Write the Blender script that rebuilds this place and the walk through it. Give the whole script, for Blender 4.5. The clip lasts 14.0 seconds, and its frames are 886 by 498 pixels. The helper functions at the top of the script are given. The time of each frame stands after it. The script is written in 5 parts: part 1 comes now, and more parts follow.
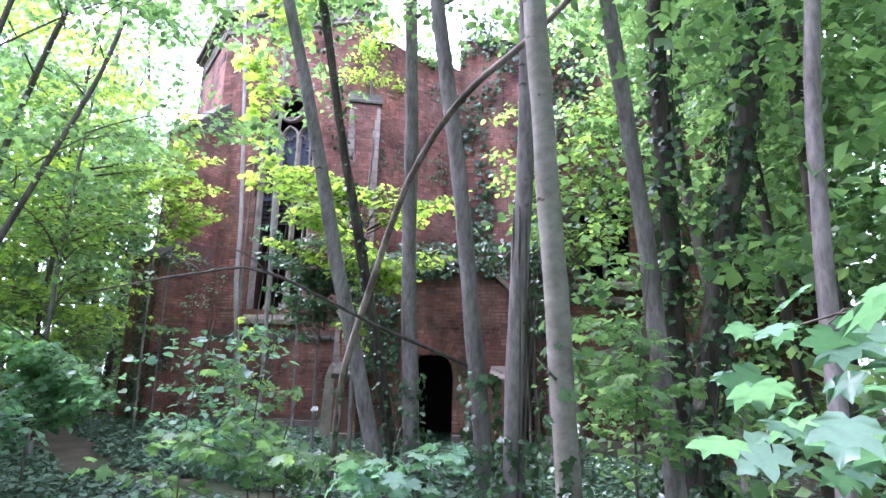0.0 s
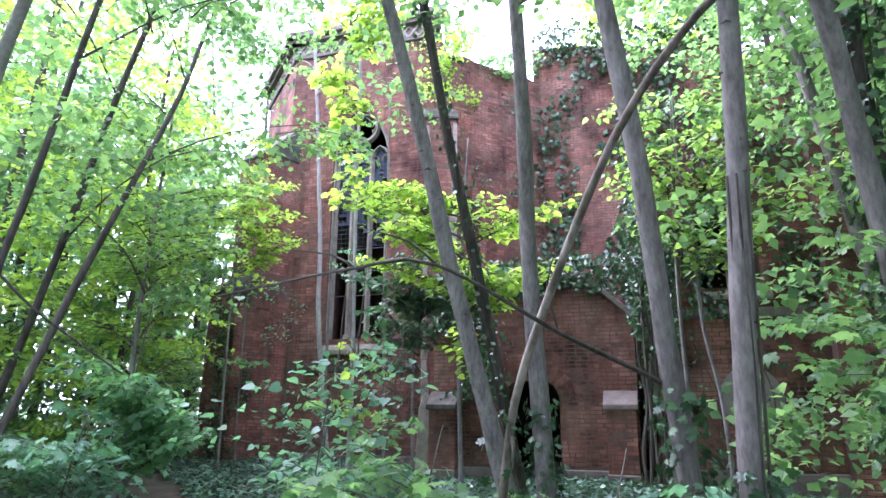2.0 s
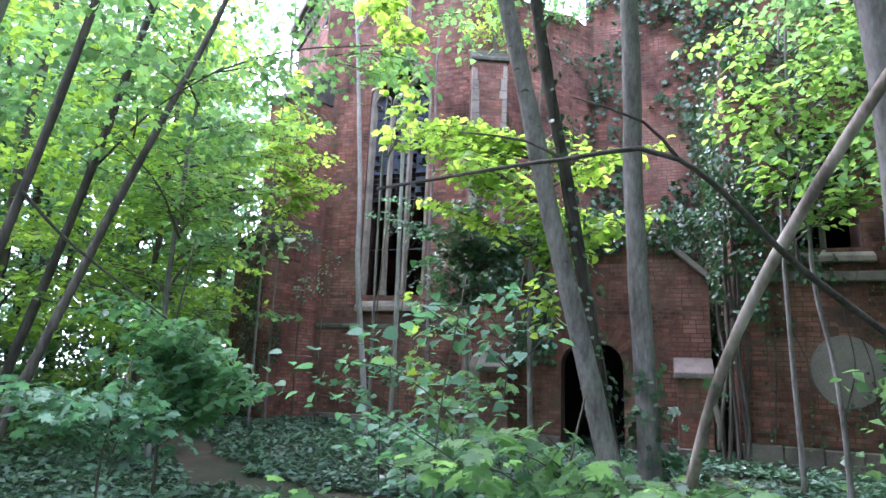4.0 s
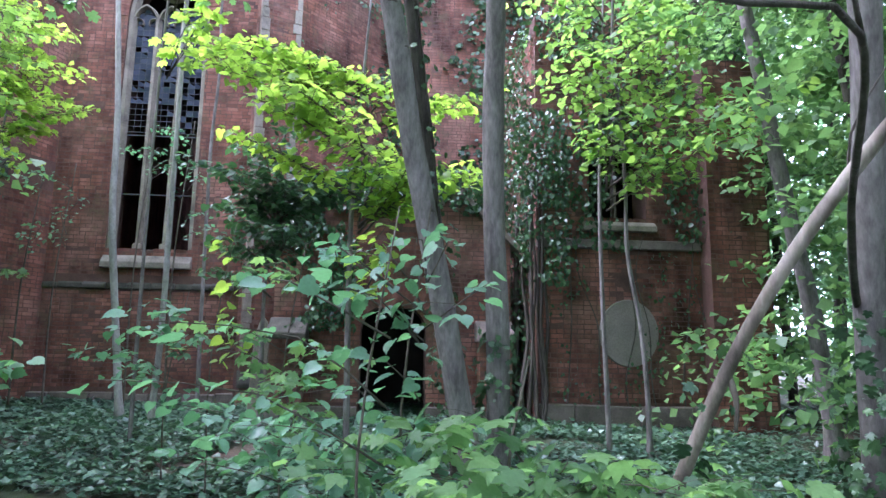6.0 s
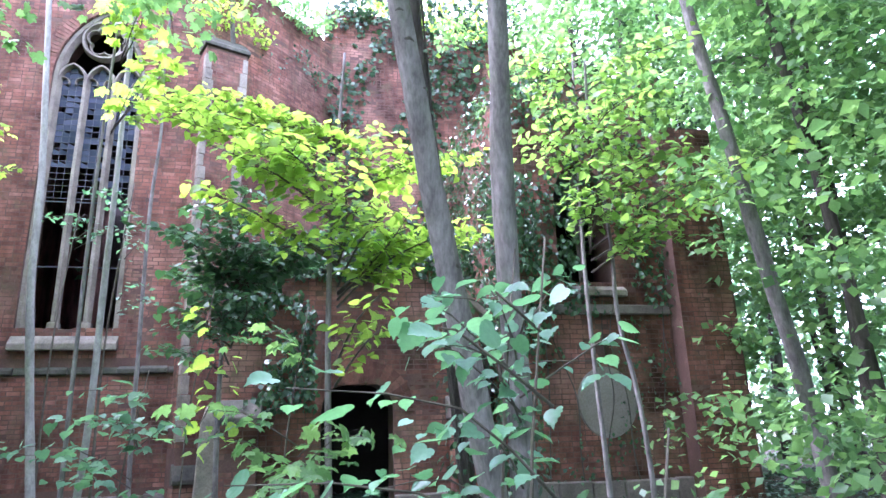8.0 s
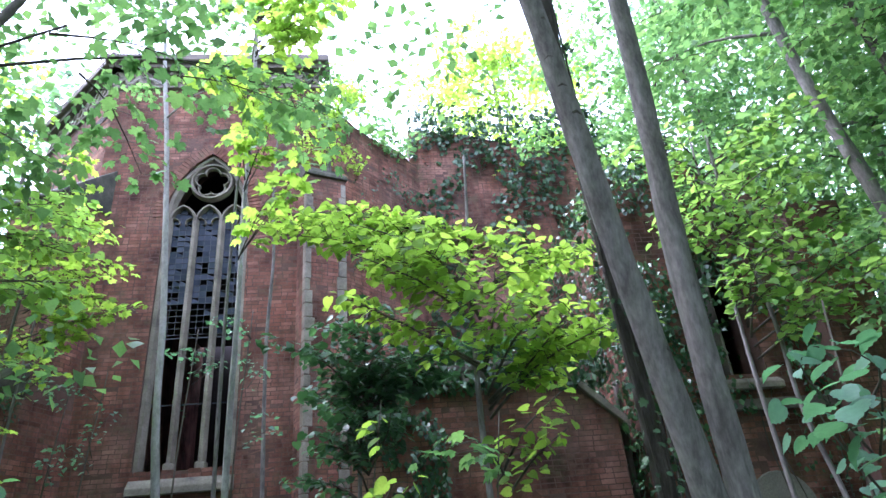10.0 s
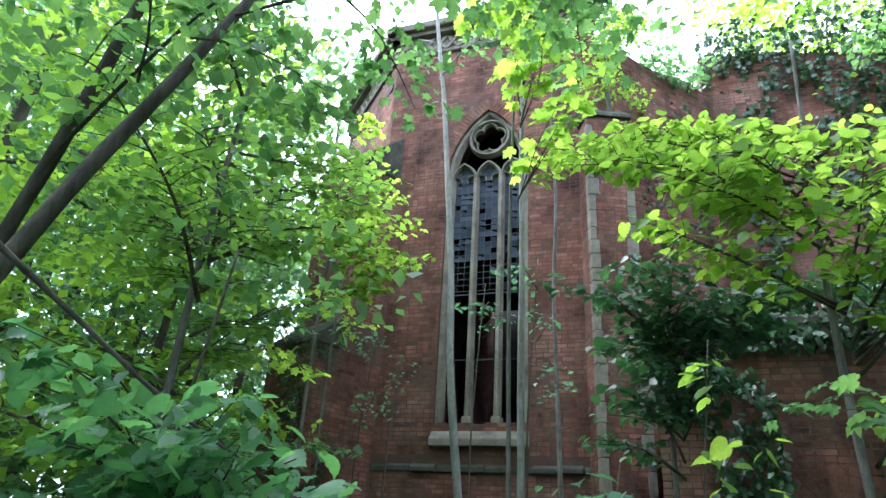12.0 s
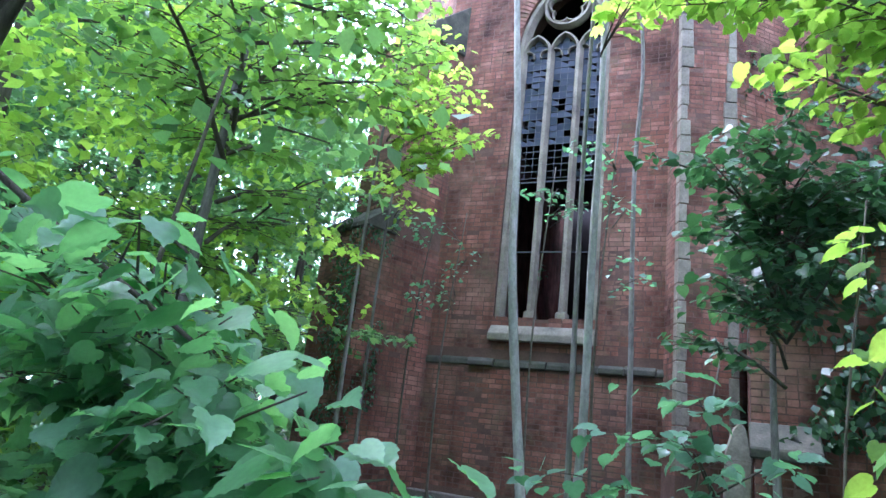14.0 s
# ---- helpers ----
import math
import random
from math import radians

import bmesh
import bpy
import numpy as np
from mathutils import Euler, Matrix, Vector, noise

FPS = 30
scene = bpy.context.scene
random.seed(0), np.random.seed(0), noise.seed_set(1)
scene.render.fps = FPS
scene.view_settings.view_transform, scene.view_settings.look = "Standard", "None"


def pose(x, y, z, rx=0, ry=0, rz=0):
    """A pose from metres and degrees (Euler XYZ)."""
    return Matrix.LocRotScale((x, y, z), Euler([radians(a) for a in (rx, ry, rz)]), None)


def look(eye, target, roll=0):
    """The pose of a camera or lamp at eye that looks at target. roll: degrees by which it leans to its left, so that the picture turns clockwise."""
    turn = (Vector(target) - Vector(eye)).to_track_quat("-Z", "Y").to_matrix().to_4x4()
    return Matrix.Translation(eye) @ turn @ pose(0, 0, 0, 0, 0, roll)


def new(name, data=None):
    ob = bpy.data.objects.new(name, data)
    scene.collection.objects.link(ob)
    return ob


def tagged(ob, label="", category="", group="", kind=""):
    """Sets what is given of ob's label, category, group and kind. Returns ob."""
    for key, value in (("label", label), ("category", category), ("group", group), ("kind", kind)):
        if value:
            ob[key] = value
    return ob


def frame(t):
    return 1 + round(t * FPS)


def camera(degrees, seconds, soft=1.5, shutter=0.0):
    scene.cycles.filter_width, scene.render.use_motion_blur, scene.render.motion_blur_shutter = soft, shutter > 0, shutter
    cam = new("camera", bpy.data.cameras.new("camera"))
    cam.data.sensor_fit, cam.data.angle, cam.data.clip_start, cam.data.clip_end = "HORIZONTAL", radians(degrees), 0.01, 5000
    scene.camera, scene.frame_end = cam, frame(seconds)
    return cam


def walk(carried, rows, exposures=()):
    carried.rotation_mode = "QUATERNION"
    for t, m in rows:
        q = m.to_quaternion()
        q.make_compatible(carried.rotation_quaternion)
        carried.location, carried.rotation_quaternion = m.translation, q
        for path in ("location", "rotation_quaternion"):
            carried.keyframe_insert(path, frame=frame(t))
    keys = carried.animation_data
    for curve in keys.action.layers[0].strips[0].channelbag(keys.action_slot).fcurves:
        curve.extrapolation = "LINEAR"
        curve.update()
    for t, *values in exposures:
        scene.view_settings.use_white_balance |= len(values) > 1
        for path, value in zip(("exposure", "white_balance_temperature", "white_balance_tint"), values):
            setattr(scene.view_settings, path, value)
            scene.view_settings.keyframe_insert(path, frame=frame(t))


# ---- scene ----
cam = camera(69.4, 14.0)
PATH = [
    (0, (8.526, -16.144, 1.526), (8.082, -14.24, 1.945), 1.9),
    (0.5, (8.33, -15.96, 1.459), (7.958, -14.034, 1.848), 0.2),
    (1, (8.006, -15.733, 1.454), (7.505, -13.839, 1.858), 2.2),
    (1.5, (7.656, -15.597, 1.465), (7.198, -13.703, 1.915), 2.0),
    (2, (7.354, -15.307, 1.454), (6.763, -13.465, 1.965), 0.4),
    (2.5, (6.94, -15.003, 1.42), (6.136, -13.21, 1.791), 2.8),
    (2.7, (6.864, -14.94, 1.414), (6.051, -13.147, 1.766), -0.8),
    (4.8, (5.581, -14.126, 1.387), (5.095, -12.239, 1.838), 2.9),
    (5, (5.472, -14.027, 1.379), (5.085, -12.121, 1.846), -0.5),
    (5.5, (5.217, -13.772, 1.417), (5.013, -11.847, 1.922), 3.6),
    (6, (4.964, -13.462, 1.425), (5.127, -11.495, 1.746), 0.9),
    (6.5, (4.736, -13.273, 1.413), (4.975, -11.317, 1.751), -2.5),
    (7, (4.634, -13.077, 1.413), (5.078, -11.197, 1.933), -3.6),
    (7.2, (4.556, -13.003, 1.411), (5.014, -11.131, 1.947), -2.0),
    (9.3, (3.498, -12.257, 1.419), (3.883, -10.432, 2.14), -3.4),
    (9.5, (3.428, -12.201, 1.418), (3.822, -10.398, 2.189), -4.3),
    (10, (3.33, -12.03, 1.41), (3.564, -10.264, 2.318), -5.3),
    (10.5, (3.319, -11.961, 1.376), (3.288, -10.23, 2.378), -0.6),
    (11, (3.257, -11.635, 1.406), (3.124, -9.812, 2.216), 1.7),
    (11.5, (3.206, -11.337, 1.431), (2.907, -9.539, 2.252), 2.1),
    (12, (3.134, -10.981, 1.478), (2.512, -9.276, 2.316), 3.5),
    (12.5, (3.05, -10.659, 1.503), (2.398, -8.86, 2.083), 6.0),
    (13, (2.915, -10.279, 1.538), (2.286, -8.463, 2.092), 9.5),
    (13.5, (2.845, -10.069, 1.551), (2.17, -8.307, 2.212), 6.1),
    (14, (2.893, -10.006, 1.542), (2.055, -8.271, 2.079), 6.9),
]
walk(cam, [(t, look(e, g, r)) for t, e, g, r in PATH], [
    (0, 2.95, 5350, 43), (1, 3.15, 5350, 43), (2, 2.9, 5300, 38), (2.5, 2.75, 5250, 33), (5, 2.8, 5300, 33), (6, 2.75, 5200, 33), (6.5, 3.15, 5150, 37), (7, 3.4, 5150, 38), (9.5, 2.9, 5150, 33), (10.2, 2.05, 5200, 24), (10.5, 1.5, 5250, 18), (10.9, 1.1, 5500, 14), (11.4, 1.75, 5550, 14), (12, 2.25, 5300, 14), (12.5, 2.3, 5200, 16), (13, 2.85, 5050, 26), (13.5, 3.4, 4950, 32), (14, 3.0, 4900, 26)])


# ---------------------------------------------------------------- light
world = bpy.data.worlds.new("overcast_sky")
scene.world = world
world.use_nodes = True
wn = world.node_tree.nodes
wl = world.node_tree.links
sky = wn.new("ShaderNodeTexSky")
sky.sky_type = "NISHITA"
sky.sun_disc = False
sky.sun_elevation = radians(52)
sky.sun_rotation = radians(-80)
sky.dust_density = 6.0
sky.ozone_density = 1.0
bg = wn["Background"]
bg.inputs["Strength"].default_value = 0.15
veil = wn.new("ShaderNodeMix")  # thin bright cloud over the whole sky
veil.data_type = "RGBA"
veil.inputs[0].default_value = 0.7
veil.inputs[7].default_value = (9.0, 9.4, 9.8, 1)
wl.new(sky.outputs["Color"], veil.inputs[6])
wl.new(veil.outputs[2], bg.inputs["Color"])

sun_data = bpy.data.lights.new("sun", "SUN")
sun_data.energy = 1.5
sun_data.angle = radians(30)
sun_data.color = (1.0, 0.96, 0.88)
sun = new("sun", sun_data)
sun.matrix_world = look((-18, 3, 27), (0, 0, 0))


# ---------------------------------------------------------------- materials
def material(name, rough=0.8, metal=0.0):
    m = bpy.data.materials.new(name)
    m.use_nodes = True
    nt = m.node_tree
    b = nt.nodes["Principled BSDF"]
    b.inputs["Roughness"].default_value = rough
    b.inputs["Metallic"].default_value = metal
    b.inputs["Specular IOR Level"].default_value = 0.3
    return m, nt, b


def ramp(nt, src, stops):
    r = nt.nodes.new("ShaderNodeValToRGB")
    e = r.color_ramp.elements
    e[0].position, e[0].color = stops[0][0], (*stops[0][1], 1)
    e[1].position, e[1].color = stops[-1][0], (*stops[-1][1], 1)
    for p, c in stops[1:-1]:
        k = e.new(p)
        k.color = (*c, 1)
    nt.links.new(src, r.inputs["Fac"])
    return r.outputs["Color"]


def noise_tex(nt, scale, detail=4.0, rough=0.6, stretch=(1, 1, 1), world_space=True):
    co = nt.nodes.new("ShaderNodeNewGeometry" if world_space else "ShaderNodeTexCoord")
    mp = nt.nodes.new("ShaderNodeMapping")
    mp.inputs["Scale"].default_value = stretch
    nt.links.new(co.outputs["Position" if world_space else "Object"], mp.inputs["Vector"])
    n = nt.nodes.new("ShaderNodeTexNoise")
    n.inputs["Scale"].default_value = scale
    n.inputs["Detail"].default_value = detail
    n.inputs["Roughness"].default_value = rough
    nt.links.new(mp.outputs["Vector"], n.inputs["Vector"])
    return n.outputs["Fac"]


def mix(nt, fac, a, b, mode="MIX"):
    n = nt.nodes.new("ShaderNodeMix")
    n.data_type, n.blend_type = "RGBA", mode
    for sock, v in ((n.inputs[0], fac), (n.inputs[6], a), (n.inputs[7], b)):
        if hasattr(v, "links"):
            nt.links.new(v, sock)
        elif isinstance(v, tuple):
            sock.default_value = (*v, 1)
        else:
            sock.default_value = v
    return n.outputs[2]


def bump(nt, b, height, strength=0.4, dist=0.02):
    n = nt.nodes.new("ShaderNodeBump")
    n.inputs["Strength"].default_value = strength
    n.inputs["Distance"].default_value = dist
    nt.links.new(height, n.inputs["Height"])
    nt.links.new(n.outputs["Normal"], b.inputs["Normal"])


def brick_material(name, island):
    m, nt, b = material(name, 0.9)
    if island:
        rnd = nt.nodes.new("ShaderNodeNewGeometry").outputs["Random Per Island"]
    else:
        rnd = nt.nodes.new("ShaderNodeObjectInfo").outputs["Random"]
    base = ramp(nt, rnd, ((0.0, (0.165, 0.076, 0.053)), (0.3, (0.215, 0.092, 0.065)), (0.7, (0.262, 0.113, 0.08)), (1.0, (0.33, 0.16, 0.117))))
    big = noise_tex(nt, 0.9, 5, 0.65)
    stain = ramp(nt, big, ((0.36, (0.3, 0.29, 0.28)), (0.52, (0.85, 0.84, 0.84)), (0.72, (1.25, 1.15, 1.08))))
    c = mix(nt, 1.0, base, stain, "MULTIPLY")
    streak = ramp(nt, noise_tex(nt, 2.4, 5, 0.6, (1, 1, 0.16)), ((0.36, (0.45, 0.43, 0.42)), (0.54, (1, 1, 1))))
    c = mix(nt, 0.95, c, streak, "MULTIPLY")
    fine = noise_tex(nt, 38, 4, 0.7)
    grain = ramp(nt, fine, ((0.25, (0.6, 0.58, 0.56)), (0.6, (1.05, 1.05, 1.05)), (0.8, (1.3, 1.25, 1.2))))
    c = mix(nt, 0.8, c, grain, "MULTIPLY")
    bloom = ramp(nt, noise_tex(nt, 0.55, 6, 0.7), ((0.5, (0, 0, 0)), (0.68, (0.55, 0.55, 0.55))))
    c = mix(nt, bloom, c, (0.38, 0.22, 0.165))  # chalky weathered faces
    moss = noise_tex(nt, 2.3, 6, 0.7)
    mfac = ramp(nt, moss, ((0.53, (0, 0, 0)), (0.7, (0.75, 0.75, 0.75))))
    c = mix(nt, mfac, c, (0.1, 0.09, 0.05))
    nt.links.new(c, b.inputs["Base Color"])
    bump(nt, b, fine, 0.6, 0.01)
    return m


BRICK = brick_material("old_red_brick", True)
BRICK_PIECE = brick_material("old_red_brick_piece", False)


def simple_material(name, stops, scale, rough=0.85, stretch=(1, 1, 1), bscale=40, bstr=0.5, bdist=0.01, island=0.0, world_space=True):
    m, nt, b = material(name, rough)
    c = ramp(nt, noise_tex(nt, scale, 6, 0.65, stretch, world_space), stops)
    f = noise_tex(nt, bscale, 5, 0.7, stretch, world_space)
    c = mix(nt, 0.7, c, ramp(nt, f, ((0.3, (0.62, 0.62, 0.62)), (0.7, (1.25, 1.25, 1.25)))), "MULTIPLY")
    if island:
        rnd = nt.nodes.new("ShaderNodeNewGeometry").outputs["Random Per Island"]
        c = mix(nt, island, c, ramp(nt, rnd, ((0, (0.5, 0.5, 0.5)), (1, (1.4, 1.4, 1.4)))), "MULTIPLY")
    nt.links.new(c, b.inputs["Base Color"])
    bump(nt, b, f, bstr, bdist)
    return m


MORTAR = simple_material("lime_mortar", ((0.3, (0.065, 0.037, 0.03)), (0.55, (0.12, 0.068, 0.052)), (0.75, (0.21, 0.13, 0.1))), 1.6)
STONE = simple_material("weathered_sandstone", ((0.3, (0.11, 0.095, 0.078)), (0.5, (0.22, 0.19, 0.15)), (0.72, (0.33, 0.29, 0.235))), 2.2)
STONE_DARK = simple_material("dirty_sandstone", ((0.3, (0.09, 0.075, 0.065)), (0.55, (0.17, 0.14, 0.12)), (0.75, (0.25, 0.21, 0.18))), 2.0)
PLASTER = simple_material("grey_cement_render", ((0.3, (0.16, 0.14, 0.12)), (0.6, (0.24, 0.21, 0.18)), (0.8, (0.3, 0.26, 0.22))), 1.8)
# dark mossy stone; on the left porch cap its darkness is painted shade
STONE_MOSS_SHADE = simple_material("mossy_or_shaded_stone", ((0.3, (0.035, 0.035, 0.028)), (0.55, (0.075, 0.072, 0.055)), (0.75, (0.14, 0.125, 0.1))), 3.0)
# near-black colour stands in for the unlit interior
SHADE_WALL = simple_material("inner_shade_wall", ((0.3, (0.025, 0.02, 0.019)), (0.7, (0.05, 0.04, 0.036))), 1.2)
SLATE = simple_material("grey_slate_covering", ((0.3, (0.1, 0.1, 0.1)), (0.7, (0.2, 0.19, 0.18))), 3.0)
SOIL = simple_material("woodland_soil", ((0.3, (0.035, 0.026, 0.018)), (0.5, (0.1, 0.07, 0.053)), (0.7, (0.18, 0.122, 0.098))), 0.8, bscale=25, bstr=0.9, bdist=0.03)
_n = SOIL.node_tree
_p = _n.nodes["Principled BSDF"]
_old = _p.inputs["Base Color"].links[0].from_socket
_n.links.new(mix(_n, ramp(_n, noise_tex(_n, 0.35, 6, 0.7), ((0.42, (0, 0, 0)), (0.56, (0.85, 0.85, 0.85)))), _old, (0.035, 0.055, 0.024)), _p.inputs["Base Color"])
BARK = simple_material("grey_brown_bark", ((0.28, (0.085, 0.074, 0.068)), (0.5, (0.165, 0.148, 0.138)), (0.75, (0.25, 0.228, 0.212))), 7, stretch=(1, 1, 0.3), bscale=28, bstr=0.7, bdist=0.012)
BARK_SMOOTH = simple_material("smooth_grey_bark", ((0.25, (0.12, 0.115, 0.09)), (0.5, (0.185, 0.178, 0.145)), (0.75, (0.25, 0.24, 0.2))), 3.2, stretch=(1, 1, 1.4), bscale=18, bstr=0.3, bdist=0.006)
BARK_DARK = simple_material("dark_ridged_bark", ((0.28, (0.03, 0.025, 0.02)), (0.5, (0.075, 0.063, 0.052)), (0.75, (0.14, 0.12, 0.1))), 8, stretch=(1, 1, 0.2), bscale=26, bstr=0.9, bdist=0.02)
SAPLING_BARK = simple_material("pale_sapling_bark", ((0.25, (0.17, 0.16, 0.145)), (0.5, (0.27, 0.255, 0.235)), (0.75, (0.37, 0.35, 0.325))), 5, stretch=(1, 1, 0.5), bscale=30, bstr=0.4, bdist=0.006)
DEADWOOD = simple_material("barkless_dead_wood", ((0.36, (0.045, 0.036, 0.03)), (0.5, (0.19, 0.155, 0.125)), (0.66, (0.38, 0.33, 0.28))), 3, stretch=(1, 1, 0.4), bscale=30, bstr=0.5)
TWIG = simple_material("twig_bark", ((0.3, (0.05, 0.04, 0.03)), (0.7, (0.13, 0.11, 0.085))), 9)


def leaf_material(name, dark, mid, light, trans, gloss=0.35, tfac=0.45):
    m = bpy.data.materials.new(name)
    m.use_nodes = True
    nt = m.node_tree
    b = nt.nodes["Principled BSDF"]
    out = nt.nodes["Material Output"]
    b.inputs["Roughness"].default_value = 0.38
    b.inputs["Specular IOR Level"].default_value = gloss
    rnd = nt.nodes.new("ShaderNodeNewGeometry").outputs["Random Per Island"]
    c = ramp(nt, rnd, ((0, dark), (0.5, mid), (1, light)))
    patch = ramp(nt, noise_tex(nt, 1.1, 3), ((0.3, (0.7, 0.75, 0.8)), (0.7, (1.2, 1.15, 1.0))))
    c = mix(nt, 0.7, c, patch, "MULTIPLY")
    vein = ramp(nt, noise_tex(nt, 60, 2), ((0.3, (0.85, 0.85, 0.85)), (0.7, (1.1, 1.1, 1.1))))
    c = mix(nt, 0.7, c, vein, "MULTIPLY")
    nt.links.new(c, b.inputs["Base Color"])
    t = nt.nodes.new("ShaderNodeBsdfTranslucent")
    nt.links.new(mix(nt, 1.0, c, trans, "MULTIPLY"), t.inputs["Color"])
    mx = nt.nodes.new("ShaderNodeMixShader")
    mx.inputs[0].default_value = tfac
    nt.links.new(b.outputs[0], mx.inputs[1])
    nt.links.new(t.outputs[0], mx.inputs[2])
    nt.links.new(mx.outputs[0], out.inputs["Surface"])
    return m


LEAF = leaf_material("maple_leaf_green", (0.075, 0.145, 0.066), (0.125, 0.23, 0.1), (0.19, 0.31, 0.125), (1.9, 2.0, 1.3), tfac=0.5)
LEAF_LIME = leaf_material("young_lime_leaf", (0.13, 0.22, 0.05), (0.2, 0.32, 0.075), (0.3, 0.43, 0.11), (2.4, 2.25, 1.1), tfac=0.64)
LEAF_MID = leaf_material("spring_green_leaf", (0.1, 0.18, 0.06), (0.155, 0.265, 0.085), (0.23, 0.36, 0.115), (2.1, 2.1, 1.1), tfac=0.58)
# bluish green puts the sky's reflection on these leaves into their colour
LEAF_DEEP = leaf_material("sky_sheen_leaf_bluish_green", (0.07, 0.15, 0.1), (0.115, 0.225, 0.155), (0.17, 0.305, 0.21), (1.6, 1.9, 1.1), 0.55, 0.42)
LEAF_NEAR = leaf_material("broad_lime_leaf", (0.08, 0.175, 0.105), (0.125, 0.25, 0.15), (0.185, 0.335, 0.19), (1.9, 2.1, 1.0), 0.85, 0.5)
LEAF_IVY = leaf_material("ivy_leaf", (0.018, 0.05, 0.02), (0.035, 0.085, 0.035), (0.075, 0.15, 0.06), (1.2, 1.5, 0.7), 0.5, 0.15)
LEAF_GROUND = leaf_material("ground_ivy_leaf", (0.05, 0.105, 0.07), (0.085, 0.16, 0.105), (0.13, 0.225, 0.15), (1.2, 1.5, 0.7), 0.6, 0.15)
# bluer, less yellow green: haze over the distant wood mixed into the leaf colour
LEAF_FAR = leaf_material("far_leaf_haze_tint", (0.085, 0.155, 0.09), (0.135, 0.235, 0.135), (0.2, 0.32, 0.175), (1.8, 1.95, 1.4), 0.25, 0.5)
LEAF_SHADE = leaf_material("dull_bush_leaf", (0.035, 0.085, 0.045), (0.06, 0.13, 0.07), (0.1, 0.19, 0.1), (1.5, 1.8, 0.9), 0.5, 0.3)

GLASS, _gt, _gb = material("old_leaded_glass", 0.5)
_gb.inputs["Base Color"].default_value = (0.022, 0.03, 0.05, 1)
_gb.inputs["Specular IOR Level"].default_value = 0.22
bump(_gt, _gb, noise_tex(_gt, 9, 2), 0.25, 0.02)
LEAD, _lt, _lb = material("lead_came", 0.5, 0.6)
_lb.inputs["Base Color"].default_value = (0.06, 0.06, 0.07, 1)


# ---------------------------------------------------------------- mesh helpers
def link_bm(name, bm, mat, parent=None, label="", smooth=False):
    me = bpy.data.meshes.new(name)
    bmesh.ops.recalc_face_normals(bm, faces=bm.faces[:])
    bm.to_mesh(me)
    bm.free()
    me.materials.append(mat)
    if smooth:
        me.shade_smooth()
    ob = new(name, me)
    if parent is not None:
        ob.parent = parent
    if label:
        tagged(ob, label)
    return ob


def part(name, bm, mat, parent, label="", smooth=False):
    return link_bm(name, bm, mat, parent, label, smooth)


def fast_mesh(name, verts, faces, mat, parent=None, smooth=False):
    """verts (n,3), faces (m,k) of one size"""
    me = bpy.data.meshes.new(name)
    verts = np.asarray(verts, np.float32)
    faces = np.asarray(faces, np.int32)
    m, k = faces.shape
    me.vertices.add(len(verts))
    me.vertices.foreach_set("co", verts.ravel())
    me.loops.add(m * k)
    me.loops.foreach_set("vertex_index", faces.ravel())
    me.polygons.add(m)
    me.polygons.foreach_set("loop_start", np.arange(0, m * k, k, dtype=np.int32))
    me.update(calc_edges=True)
    me.materials.append(mat)
    if smooth:
        me.shade_smooth()
    ob = new(name, me)
    if parent is not None:
        ob.parent = parent
    return ob


def empty(name, loc, label, category, group="", kind=""):
    ob = new(name)
    ob.location = loc
    ob.empty_display_size = 0.1
    bpy.context.view_layer.update()
    return tagged(ob, label, category, group, kind)


def held(ob, parent):
    """Parent a mesh whose vertices are in world places."""
    ob.parent = parent
    ob.matrix_parent_inverse = Matrix.Translation(parent.location).inverted()
    return ob


def prism(bm, pts, depth, m=Matrix(), bev=0.0):
    """Extrude an (u, z) outline by depth along local y; m places it."""
    a = [bm.verts.new(m @ Vector((p[0], 0, p[1]))) for p in pts]
    b = [bm.verts.new(m @ Vector((p[0], depth, p[1]))) for p in pts]
    fs = [bm.faces.new(a), bm.faces.new(b[::-1])]
    n = len(pts)
    for i in range(n):
        fs.append(bm.faces.new((a[i], b[i], b[(i + 1) % n], a[(i + 1) % n])))
    if bev:
        es = list({e for f in fs for e in f.edges})
        bmesh.ops.bevel(bm, geom=es, offset=bev, segments=1, affect="EDGES")


def box(bm, x0, x1, y0, y1, z0, z1, m=Matrix(), bev=0.0):
    prism(bm, ((x0, z0), (x1, z0), (x1, z1), (x0, z1)), y1 - y0, m @ Matrix.Translation((0, y0, 0)), bev)


def catmull(pts, step):
    pts = [Vector(p) for p in pts]
    ext = [pts[0] * 2 - pts[1]] + pts + [pts[-1] * 2 - pts[-2]]
    out = []
    for i in range(1, len(ext) - 2):
        p0, p1, p2, p3 = ext[i - 1:i + 3]
        n = max(2, int((p2 - p1).length / step))
        for k in range(n):
            t = k / n
            out.append(0.5 * (2 * p1 + (p2 - p0) * t + (2 * p0 - 5 * p1 + 4 * p2 - p3) * t * t + (3 * p1 - p0 - 3 * p2 + p3) * t ** 3))
    out.append(pts[-1])
    return out


